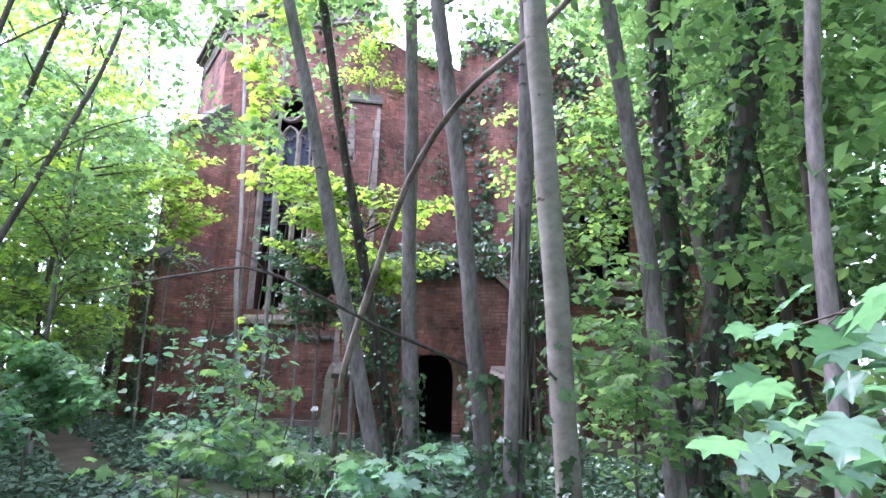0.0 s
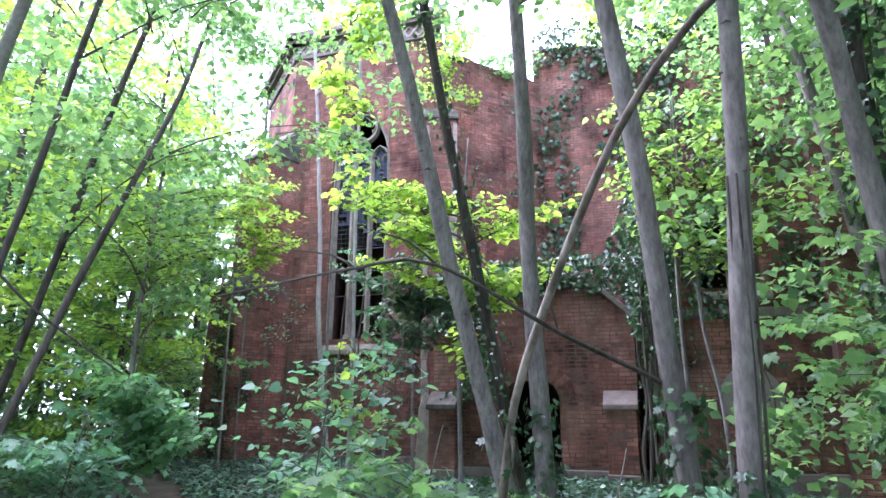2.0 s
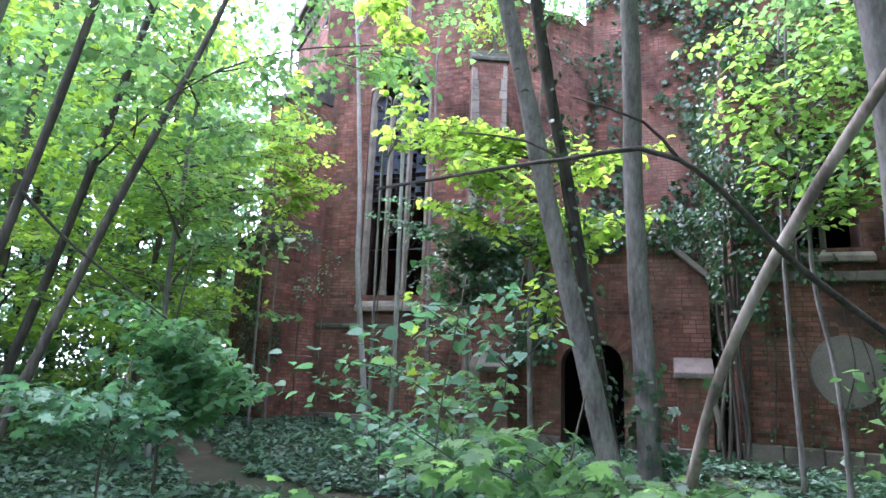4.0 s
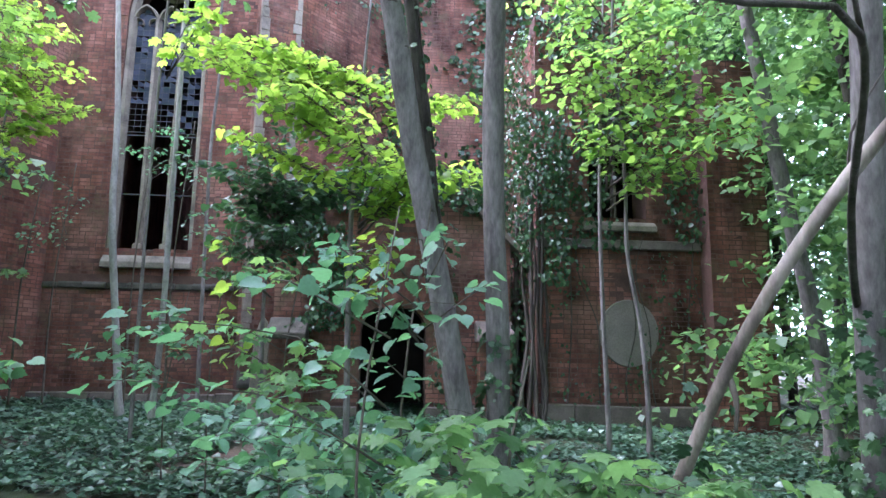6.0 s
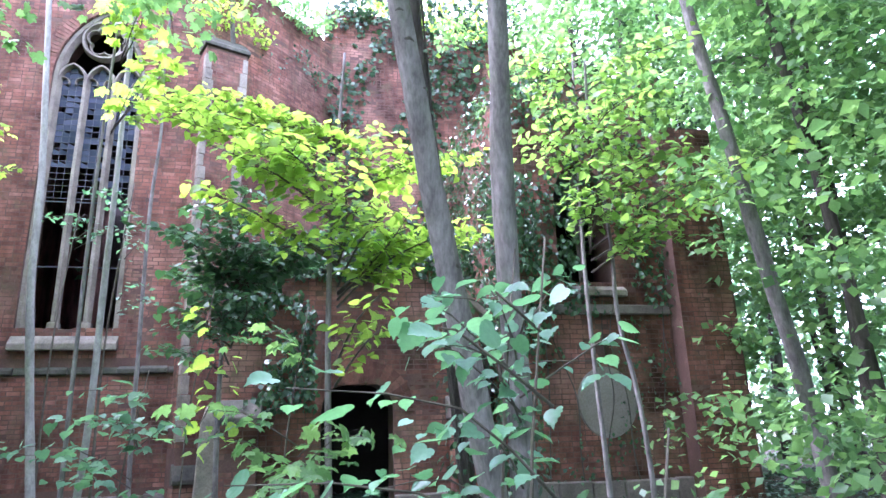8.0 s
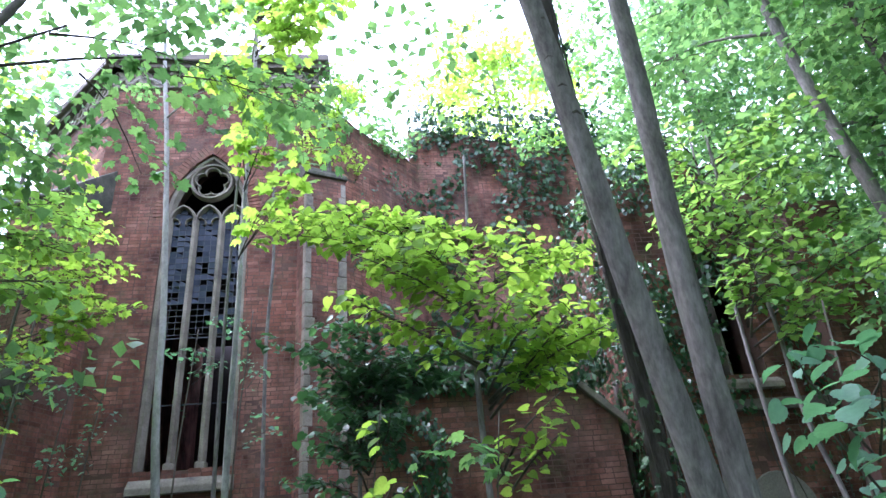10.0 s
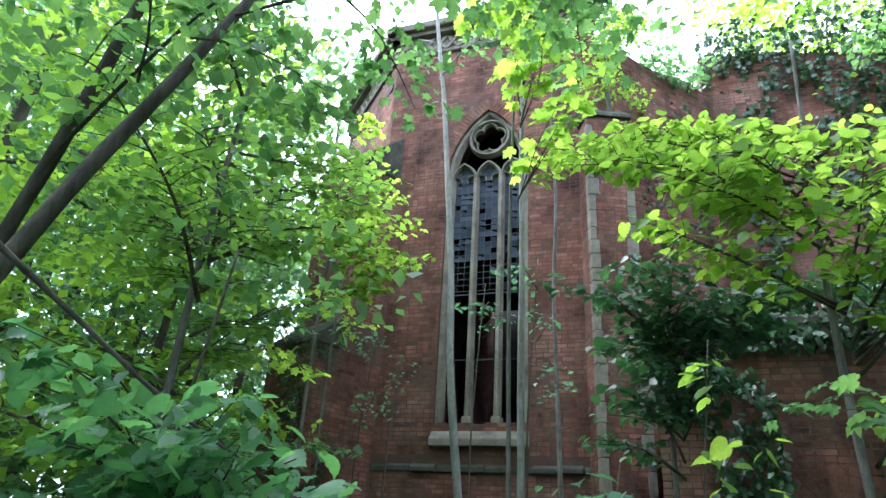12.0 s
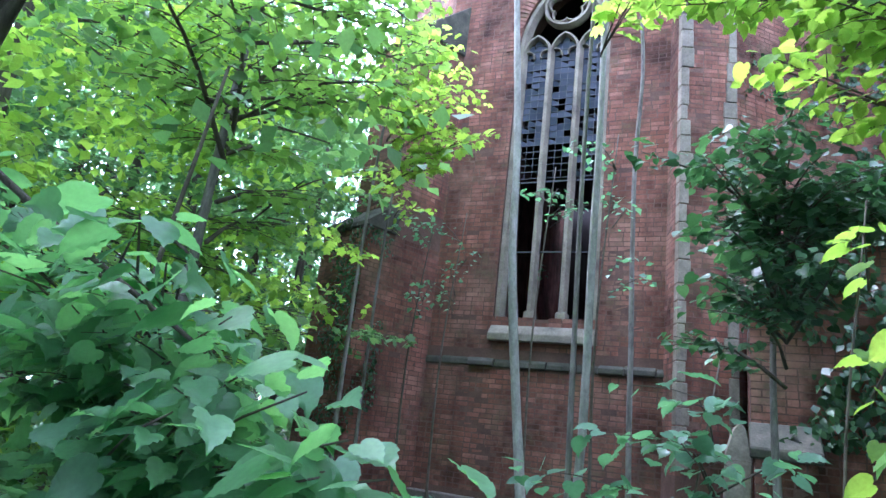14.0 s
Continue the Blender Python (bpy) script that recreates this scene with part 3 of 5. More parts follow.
def cross_tube(bm, pts, m, w, d, y):
    """A bar of rectangular section along (u, z) points, set at depth y."""
    n = len(pts)
    rings = []
    for i in range(n):
        a, b = pts[max(i - 1, 0)], pts[min(i + 1, n - 1)]
        t = Vector((b[0] - a[0], b[1] - a[1])).normalized()
        p = Vector((-t.y, t.x)) * w / 2
        q = pts[i]
        sec = ((q[0] + p.x, y + 0.02, q[1] + p.y), (q[0] + p.x * 0.4, y - d / 2, q[1] + p.y * 0.4), (q[0] - p.x * 0.4, y - d / 2, q[1] - p.y * 0.4),
               (q[0] - p.x, y + 0.02, q[1] - p.y), (q[0] - p.x * 0.5, y + d / 2, q[1] - p.y * 0.5), (q[0] + p.x * 0.5, y + d / 2, q[1] + p.y * 0.5))
        rings.append([bm.verts.new(m @ Vector(s)) for s in sec])
    for a, b in zip(rings, rings[1:]):
        for k in range(6):
            bm.faces.new((a[k], b[k], b[(k + 1) % 6], a[(k + 1) % 6]))
    bm.faces.new(rings[0])
    bm.faces.new(rings[-1])


def arc(cu, cz, r, t0, t1, n=10):
    return [(cu + r * math.cos(t0 + (t1 - t0) * k / n), cz + r * math.sin(t0 + (t1 - t0) * k / n)) for k in range(n + 1)]


def gothic_window(m, o, name):
    wdw = new(name)
    wdw.empty_display_size = 0.1
    tagged(wdw, "tall pointed stone window with broken leaded glass", "window", kind="structure")
    y = 0.17
    # frame along jambs and arch
    bm = bmesh.new()
    ol = o.outline(14)
    inner = [(o.u + (p[0] - o.u) * 0.95, p[1] if p[1] <= o.spring else o.spring + (p[1] - o.spring) * 0.97) for p in ol]
    cross_tube(bm, inner, m, 0.19, 0.24, y)
    part("window_frame", bm, STONE, wdw)
    # sloping sill
    bm = bmesh.new()
    prism(bm, ((-0.13, 0), (0.32, 0), (0.32, 0.41), (0.12, 0.41), (-0.13, 0.12)), 1.78, m @ Matrix(((0, 1, 0, o.u - 0.89), (1, 0, 0, 0), (0, 0, 1, o.z0 - 0.385), (0, 0, 0, 1))), 0.012)
    part("window_sill", bm, STONE, wdw, "thick sloping pale stone sill")
    head = o.spring + 0.1
    xs = (-0.27, 0.27)
    for k in xs:
        bm = bmesh.new()
        cross_tube(bm, [(o.u + k, o.z0 + 0.02), (o.u + k, o.spring)], m, 0.15, 0.22, y)
        mullion = part("mullion", bm, STONE, wdw)
        bm = bmesh.new()
        box(bm, o.u + k - 0.095, o.u + k + 0.095, y - 0.12, y + 0.1, o.z0 + 0.0, o.z0 + 0.16, m, 0.03)
        part("mullion_base", bm, STONE, mullion)
    # lancet heads
    half = 0.255
    for c in (-0.53, 0, 0.53):
        bm = bmesh.new()
        R = 0.42
        cz = o.spring - 0.05
        a1 = math.acos((R - half) / R)
        lft = arc(o.u + c - half + R, cz, R, math.pi, math.pi - a1, 7)
        rgt = arc(o.u + c + half - R, cz, R, a1, 0, 7)
        cross_tube(bm, lft + rgt[1:], m, 0.08, 0.18, y)
        # cusps
        cross_tube(bm, arc(o.u + c - 0.17, cz - 0.02, 0.11, 1.9, -0.4, 5), m, 0.04, 0.1, y)
        cross_tube(bm, arc(o.u + c + 0.17, cz - 0.02, 0.11, math.pi - 1.9, math.pi + 0.4, 5), m, 0.04, 0.1, y)
        part("lancet_head", bm, STONE, wdw)
    # ring with a five-lobed opening
    cz = o.apex - 0.66
    bm = bmesh.new()
    cross_tube(bm, arc(o.u, cz, 0.42, 0, 2 * math.pi, 28), m, 0.1, 0.2, y)
    for k in range(5):
        t = math.pi / 2 + k * 2 * math.pi / 5
        cross_tube(bm, arc(o.u + 0.2 * math.cos(t), cz + 0.2 * math.sin(t), 0.165, t - 1.55, t + 1.55, 9), m, 0.05, 0.12, y)
    part("foiled_ring", bm, STONE, wdw)
    # leaded panes, many missing
    rr = random.Random(31)
    bm_l = bmesh.new()
    for c in (-0.53, 0, 0.53):
        for row in range(22):
            z = o.spring - 2.55 + row * 0.13
            box(bm_l, o.u + c - 0.2, o.u + c + 0.2, y + 0.02, y + 0.03, z - 0.006, z + 0.006, m)
            for col in range(3):
                uu = o.u + c - 0.2 + col * 0.135
                if rr.random() < (0.85 if row < 5 else 0.25 if row < 10 else 0.06):
                    continue
                if z + 0.12 > o.spring + 0.22 and col != 1:
                    continue
                bm = bmesh.new()
                t = rr.uniform(-0.012, 0.012)
                cut = rr.random() < 0.3
                pts = ((uu, z + 0.004), (uu + 0.128, z + 0.004), (uu + 0.128, z + (0.06 if cut else 0.124)), (uu, z + 0.124))
                a = [bm.verts.new(m @ Vector((p[0], y + 0.025 + t * (1 if i < 2 else -1), p[1]))) for i, p in enumerate(pts)]
                bm.faces.new(a)
                part("pane", bm, GLASS, wdw)
        for col in range(4):
            uu = o.u + c - 0.2 + col * 0.1345
            box(bm_l, uu - 0.005, uu + 0.005, y + 0.018, y + 0.028, o.spring - 2.55, o.spring + 0.12, m)
    part("lead_cames", bm_l, LEAD, wdw, "thin lead glazing bars")
    bm = bmesh.new()
    for z in (o.z0 + 1.2, o.z0 + 2.5):
        box(bm, o.u - 0.8, o.u + 0.8, y + 0.03, y + 0.05, z, z + 0.025, m)
    part("iron_bars", bm, LEAD, wdw, "rusty iron saddle bars")
    return wdw


gothic_window(M1, WIN, "window_1")


def buttress(m, half, proj1, z1, proj2, z2, seed, label, quoins=True):
    """A stepped brick buttress with sloping stone weatherings; local y points into the wall."""
    core_bm = bmesh.new()
    box(core_bm, -half, half, -proj1, 0.3, -0.3, z1, m)
    box(core_bm, -half, half, -proj2, 0.3, z1, z2, m)
    core = tagged(link_bm("wall_buttress", core_bm, MORTAR), label, "buttress", kind="structure")
    for p, a, b in ((proj1, -0.3, z1), (proj2, z1 + 0.6, z2)):
        fm = m @ Matrix.Translation((0, -p, 0))
        brick_mesh("brickwork", fm, brick_list(-half, half, a, b, [], lambda u: 99, seed), core)
        for s in (-1, 1):
            sm = m @ Matrix.Translation((s * half, 0, 0)) @ Matrix.Rotation(s * math.pi / 2, 4, "Z")
            lo, hi = (-p, 0.2) if s > 0 else (-0.2, p)
            brick_mesh("brickwork", sm, brick_list(lo, hi, a, b, [], lambda u: 99, seed + 1 + s), core)
    r = random.Random(seed)
    for p, q, z, h in ((proj1, proj2, z1, 0.35 if proj1 < 0.6 else 0.6), (proj2, 0.0, z2, 0.55 if proj2 < 0.6 else 1.15)):
        bm = bmesh.new()
        w = half + 0.05
        prism(bm, ((-p - 0.06, 0), (-q + 0.02, 0), (-q + 0.02, h), (-p - 0.06, 0.08)), 2 * w, m @ Matrix(((0, 1, 0, -w), (1, 0, 0, 0), (0, 0, 1, z), (0, 0, 0, 1))), 0.012)
        part("weathering_stone", bm, STONE_MOSS_SHADE, core, "sloping stone weathering")
    # quoin stones on the edges
    bm = bmesh.new()
    for s in (-1, 1) if quoins else ():
        z = z1 + 0.7
        while z < z2 - 0.3:
            h = r.uniform(0.22, 0.36)
            L = r.uniform(0.09, 0.2)
            a, b = (s * half - L, s * half + 0.012) if s > 0 else (-half - 0.012, -half + L)
            box(bm, a, b, -proj2 - 0.02, -proj2 + 0.15, z, z + h - 0.01, m, 0.01)
            z += h
    if quoins:
        part("quoin_stones", bm, STONE, core, "worn pale corner stones")
    return core


def facing(x, y, ang):
    """Frame whose outward way (-y) is turned by ang from straight out."""
    return Matrix.Translation((x, y, 0)) @ Matrix.Rotation(radians(ang), 4, "Z")


buttress(facing(-2.6, 0.25, -22.5), 0.65, 1.62, 4.6, 1.05, 8.6, 11, "stepped brick corner buttress overgrown with ivy", False)
buttress(facing(HALF + 0.02, 0.03, 22.5), 0.42, 0.52, 0.7, 0.46, 9.2, 21, "stepped brick corner buttress with worn stone edges")

# porch block with the low doorway
PX = 5.05
YB = -2.3
MB = wall_frame((0, YB), (1, 0))
DOOR = Opening(PX, 0.56, -0.3, 1.8, 2.2)


def porch_top(u):
    return 4.2 - max(0.0, abs(u - PX) - 1.15) * 0.95


w5 = brick_wall("wall_porch", MB, 3.0, 7.1, -0.3, porch_top, 0.6, [DOOR], "low brick porch wall with arched doorway", 6, near=(5.62, 7.1, 0.55, 3.1), skip=((-9, 4.48, -1, 0.55), (5.62, 9, -1, 0.55)))
arch_ring(MB, DOOR, w5, 0.22, 0.015)
arch_ring(MB, Opening(PX, 0.56, -0.3, 1.8, 2.2), w5, 0.1, 0.012, 0.235, BRICK, "hood_bricks")
bm = bmesh.new()
for a, b in ((3.0, 4.48), (5.62, 7.1)):
    box(bm, a, b - 0.005, -0.07, 0.05, -0.3, 0.52, MB, 0.02)
part("plinth_stones", bm, STONE_DARK, w5, "stone plinth of the porch")
for s in (-1, 1):
    bm = bmesh.new()
    a, b = PX + s * 1.15, PX + s * 2.2
    za, zb = porch_top(a), porch_top(b)
    pts = ((a, za), (b, zb), (b, zb + 0.14), (a, za + 0.14))
    prism(bm, pts if s > 0 else pts[::-1], 0.8, MB @ Matrix.Translation((0, -0.1, 0)), 0.01)
    part("coping_stone", bm, STONE, w5, "sloping coping stone")
bm = bmesh.new()
for k in range(9):
    u = PX - 1.05 + k * 0.262
    prism(bm, ((u - 0.06, 4.02), (u + 0.06, 4.02), (u + 0.08, 4.2), (u - 0.08, 4.2)), 0.2, MB @ Matrix.Translation((0, -0.12, 0)), 0.01)
box(bm, PX - 1.2, PX + 1.2, -0.15, 0.5, 4.2, 4.32, MB, 0.015)
part("corbel_row", bm, STONE_DARK, w5, "row of stone corbels under a ledge")
# porch sides, lid and passage end coloured near black for the shade inside
for x0, x1, nm in ((3.0, 3.4, "wall_porch_left"), (6.7, 7.1, "wall_porch_right")):
    bm = bmesh.new()
    box(bm, x0, x1, YB + 0.6, 2.6, -0.3, 3.1)
    tagged(link_bm(nm, bm, MORTAR), "brick side of the porch", "wall", kind="structure")
brick_mesh("brickwork", wall_frame((3.0, 2.4), (0, -1)), brick_list(0, 4.1, -0.3, 3.1, [], lambda u: 9, 8), bpy.data.objects["wall_porch_left"])
bm = bmesh.new()
box(bm, 3.0, 7.1, YB + 0.6, 2.7, 3.1, 3.3)
tagged(link_bm("roof_porch", bm, SLATE), "flat overgrown porch roof", "roof", kind="structure")
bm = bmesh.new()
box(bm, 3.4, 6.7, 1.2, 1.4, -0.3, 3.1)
tagged(link_bm("wall_passage_end", bm, SHADE_WALL), "added near-black wall standing for shade in the passage", "wall", kind="structure")


def porch_buttress(x):
    bm = bmesh.new()
    m = wall_frame((x, YB), (1, 0))
    box(bm, -0.27, 0.27, -0.38, 0.02, -0.3, 1.62, m)
    core = tagged(link_bm("wall_porch_buttress", bm, MORTAR), "small brick buttress beside the doorway", "buttress", kind="structure")
    brick_mesh("brickwork", m @ Matrix.Translation((0, -0.38, 0)), brick_list(-0.27, 0.27, 0.5, 1.62, [], lambda u: 9, 9), core)
    for s in (-1, 1):
        sm = m @ Matrix.Translation((s * 0.27, 0, 0)) @ Matrix.Rotation(s * math.pi / 2, 4, "Z")
        lo, hi = (-0.38, 0) if s > 0 else (0, 0.38)
        brick_mesh("brickwork", sm, brick_list(lo, hi, 0.5, 1.62, [], lambda u: 9, 10), core)
    bm = bmesh.new()
    box(bm, -0.3, 0.3, -0.44, 0, -0.3, 0.48, m, 0.02)
    part("plinth_stone", bm, STONE_DARK, core)
    bm = bmesh.new()
    prism(bm, ((-0.46, 0), (0.0, 0), (0, 0.36), (-0.12, 0.36), (-0.46, 0.1)), 0.64, m @ Matrix(((0, 1, 0, -0.32), (1, 0, 0, 0), (0, 0, 1, 1.62), (0, 0, 0, 1))), 0.015)
    # left cap takes the darker stone: shade of that corner put into its colour
    part("cap_stone", bm, STONE_MOSS_SHADE if x < 5 else STONE_DARK, core, "sloping cap stone")
    return core


porch_buttress(3.3)
porch_buttress(6.78)
# headstone-like slab leaning by the left buttress
bm = bmesh.new()
prism(bm, ((-0.13, 0), (0.13, 0), (0.13, 1.45), (0.06, 1.7), (0, 1.78), (-0.07, 1.68), (-0.13, 1.45)), 0.12, pose(2.84, -2.62, 0.2, -3, 2, 4), 0.015)
tagged(link_bm("stone_post", bm, STONE), "pointed grey stone post standing at the porch", "post")

# right building with small window and blind roundel
YR = -2.95
MRW = wall_frame((0, YR), (1, 0))
WIN2 = Opening(8.85, 0.5, 3.75, 5.2, 6.0)
w6 = brick_wall("wall_vestry", MRW, 7.42, 10.3, -0.3, lambda u: 7.4 + 0.5 * noise.noise(Vector((u * 1.2, 9, 0))), 0.6, [WIN2], "dark red brick wall with small pointed window", 12, near=(7.45, 10.25, 1.0, 2.0), skip=((7, 11, -1, 0.62), (7, 11, 3.2, 3.4)))
arch_ring(MRW, WIN2, w6, 0.22, 0.015)
bm = bmesh.new()
box(bm, 7.42, 10.28, -0.07, 0.03, 3.22, 3.38, MRW, 0.015)
part("string_course", bm, STONE_DARK, w6)
bm = bmesh.new()
prism(bm, ((-0.12, 0), (0.25, 0), (0.25, 0.25), (0.1, 0.25), (-0.12, 0.1)), 1.3, MRW @ Matrix(((0, 1, 0, 8.2), (1, 0, 0, 0), (0, 0, 1, 3.52), (0, 0, 0, 1))), 0.012)
part("window_sill", bm, STONE, w6, "sloping stone sill")
bm = bmesh.new()
cross_tube(bm, [(8.85, 3.78), (8.85, 5.9)], MRW, 0.1, 0.16, 0.2)
part("mullion", bm, STONE_DARK, w6)
bm = bmesh.new()
u = 7.42
r = random.Random(8)
while u < 10.3:
    L = r.uniform(0.5, 0.9)
    box(bm, u + 0.006, min(u + L, 10.3) - 0.006, -0.12, 0.04, -0.3, 0.62 + r.uniform(-0.02, 0.02), MRW, 0.02)
    u += L
part("plinth_stones", bm, STONE_DARK, w6, "mossy stone plinth")
bm = bmesh.new()
vs = [bm.verts.new(MRW @ Vector((8.98 + 0.5 * math.cos(t), -0.045, 1.8 + 0.55 * math.sin(t)))) for t in (2 * math.pi * k / 32 for k in range(32))]
vb = [bm.verts.new(MRW @ Vector((8.98 + 0.52 * math.cos(t), 0.02, 1.8 + 0.57 * math.sin(t)))) for t in (2 * math.pi * k / 32 for k in range(32))]
bm.faces.new(vs)
for k in range(32):
    bm.faces.new((vs[k], vb[k], vb[(k + 1) % 32], vs[(k + 1) % 32]))
part("roundel", bm, PLASTER, w6, "round grey cement roundel on the brick wall")
# side of that wall at the recess, rear closing, and end buttress
bm = bmesh.new()
box(bm, 7.42, 7.8, YR + 0.6, 2.5, -0.3, 7.2)
tagged(link_bm("wall_recess_side", bm, MORTAR), "brick side wall of the dark recess", "wall", kind="structure")
brick_mesh("brickwork", wall_frame((7.42, 2.5), (0, -1)), brick_list(0, 5.4, -0.3, 7.2, [], lambda u: 9, 13), bpy.data.objects["wall_recess_side"])
# near-black wall added behind the small window, its shade in the colour
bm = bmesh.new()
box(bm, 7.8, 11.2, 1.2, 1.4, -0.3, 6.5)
tagged(link_bm("wall_vestry_rear", bm, SHADE_WALL), "added near-black wall standing for shade in the vestry", "wall", kind="structure")
bm = bmesh.new()
box(bm, 7.5, 11.2, YR + 0.6, 1.3, 6.3, 6.5)
tagged(link_bm("roof_vestry", bm, SLATE), "overgrown flat roof remains", "roof", kind="structure")
MBR = wall_frame((0, YR - 0.35), (1, 0))
w7 = brick_wall("wall_end_pier", MBR, 10.3, 11.35, -0.3, lambda u: 6.6, 1.2, [], "broad brick pier at the end of the wall", 14)
bm = bmesh.new()
box(bm, 11.0, 11.35, YR + 0.8, 1.3, -0.3, 6.6)
tagged(link_bm("wall_end_side", bm, MORTAR), "end wall of the vestry", "wall", kind="structure")
bm = bmesh.new()
tube(bm, ((7.27, -2.05, 0.1), (7.25, -2.05, 2), (7.27, -2.05, 4.0)), 0.05, 0.05, 8)
tagged(link_bm("downpipe", bm, BARK_DARK, smooth=True), "old dark downpipe in the wall recess", "pipe")


# ---------------------------------------------------------------- trees
def leaning(a, b, z):
    """Point at height z on the line through a and b."""
    f = (z - a[2]) / (b[2] - a[2])
    return (a[0] + (b[0] - a[0]) * f, a[1] + (b[1] - a[1]) * f, z)


def tree(name, a, b, height, r0, r1, mat, label, crown=None, seed=0, limbs=5, leaf=None, category="tree", group="", bow=0.06, low=0.55, spread=2.4, per=1.0, lsize=0.12, shape="maple", clouds=0, clow=0.25, cr=2.2, csize=0.13):
    """A trunk through a and b, limbs and a leafy crown high up."""
    g = a[2] + 0.15 if a[2] > 3 else ground_height(a[0], a[1])
    base = leaning(a, b, g - 0.15)
    t = empty(name, (base[0], base[1], g), label, category, group)
    r = random.Random(seed)
    zs = [g - 0.15 + (height - g + 0.15) * k / 7 for k in range(8)]
    pts = []
    for i, z in enumerate(zs):
        p = leaning(a, b, z)
        pts.append((p[0] + r.uniform(-bow, bow) * (i > 0), p[1] + r.uniform(-bow, bow) * (i > 0), z))
    bm = bmesh.new()
    tube(bm, pts, r0, r1, 14, 0.16, 0.18, seed, 0.8)
    # flare at the foot
    for v in bm.verts:
        h = v.co.z - g
        if h < 0.5:
            k = 1 + 0.55 * (1 - max(h, 0) / 0.5) ** 2
            c = Vector(leaning(a, b, v.co.z))
            v.co.x, v.co.y = c.x + (v.co.x - c.x) * k, c.y + (v.co.y - c.y) * k
    held(link_bm("trunk", bm, mat, smooth=True), t)
    if limbs:
        f = Foliage()
        for k in range(limbs):
            z = height * (low + (1 - low) * (k + r.random() * 0.5) / limbs)
            s = Vector(leaning(a, b, z))
            ang = k * 2.4 + r.uniform(-0.4, 0.4)
            L = spread * r.uniform(0.7, 1.2) * (1.15 - 0.5 * (k / limbs))
            e = s + Vector((math.cos(ang) * L, math.sin(ang) * L, L * r.uniform(0.15, 0.6)))
            lb = bmesh.new()
            tube(lb, (s, (s + e) / 2 + Vector((0, 0, 0.2)), e), r1 * 0.5, 0.008, 6, 0.1, 0.4)
            held(link_bm("limb", lb, mat, smooth=True), t)
            for q in range(4):
                c = s.lerp(e, 0.35 + 0.2 * q)
                a2 = ang + r.uniform(-1.4, 1.4)
                l2 = L * r.uniform(0.35, 0.6)
                f.spray(c, c + Vector((math.cos(a2) * l2, math.sin(a2) * l2, r.uniform(-0.25, 0.25))), l2 * 0.75, 0.11 / per, lsize, 0.012)
        f.finish(t, shape, leaf or LEAF)
    if clouds:
        f = Foliage()
        for k in range(clouds):
            z = height * (clow + (1 - clow) * (k + r.random()) / clouds)
            s = Vector(leaning(a, b, z))
            ang, d = r.uniform(0, 6.28), cr * math.sqrt(r.uniform(0.02, 1))
            c = (s.x + d * math.cos(ang), s.y + d * math.sin(ang), z - 0.12 * d)
            q = r.uniform(0.6, 1.1)
            f.cloud(c, (q, q, q * 0.28), int(150 * q), csize, 0.42)
        f.finish(t, "flat" if csize > 0.145 else "small", leaf or LEAF, "foliage")
    return t


tree("beech_tree", (8.47, -12.79, 0), (8.24, -13.13, 4), 13, 0.066, 0.045, BARK_SMOOTH, "slender smooth pale grey trunk with ivy at its foot", seed=1, limbs=4, low=0.6, bow=0.015, clouds=10, clow=0.5)
tree("maple_tree", (7.9, -10.6, 0), (8.01, -11.08, 4), 12.5, 0.085, 0.05, BARK, "straight grey-brown woodland tree", seed=2, limbs=5, low=0.5, bow=0.03, clouds=16, clow=0.42)
tree("maple_tree", (7.68, -10.0, 0), (7.3, -10.65, 4), 12.5, 0.088, 0.055, BARK, "grey-brown woodland tree leaning slightly", seed=3, limbs=5, low=0.55, bow=0.05, clouds=16, clow=0.45)
tree("maple_tree", (5.82, -7.52, 0), (4.99, -8.2, 4), 12, 0.115, 0.065, BARK, "leaning grey trunk in front of the porch", seed=4, limbs=4, low=0.62, bow=0.02, clouds=10, clow=0.55)
tree("maple_tree", (5.75, -6.6, 0), (5.2, -7.65, 4), 12, 0.08, 0.045, BARK_DARK, "thin dark leaning trunk wrapped in ivy stems", seed=5, limbs=4, low=0.62, bow=0.02, clouds=10, clow=0.55)
tree("maple_tree", (6.06, -7.06, 0), (5.99, -7.4, 4), 12.5, 0.125, 0.07, BARK, "upright grey-brown trunk forking high up", seed=6, limbs=4, low=0.55, bow=0.04, clouds=12, clow=0.5)
tree("maple_tree", (9.4, -8.6, 0), (9.38, -9.14, 4), 12, 0.12, 0.07, BARK_DARK, "dark ivy-hung woodland tree", seed=7, limbs=4, low=0.5, spread=2.0, bow=0.08, leaf=LEAF, clouds=16, clow=0.2, cr=1.9)
tree("maple_tree", (9.45, -9.25, 0), (10.05, -9.34, 4), 11, 0.13, 0.08, BARK_DARK, "dark broken trunk hung with ivy", seed=8, limbs=4, low=0.5, spread=2.0, bow=0.06, leaf=LEAF, clouds=16, clow=0.2, cr=1.9)
tree("maple_tree", (9.79, -12.4, 0), (9.96, -12.03, 4), 12, 0.055, 0.035, BARK, "slim grey woodland tree", seed=9, limbs=4, low=0.45, spread=1.7, bow=0.05, clouds=12, clow=0.3, cr=1.6)
tree("maple_tree", (9.3, -9.9, 0), (8.85, -10.2, 4), 11, 0.1, 0.05, BARK, "bent ivy-streaked slim tree", seed=10, limbs=3, low=0.5, spread=1.6, bow=0.12, clouds=8, clow=0.25, cr=1.5)
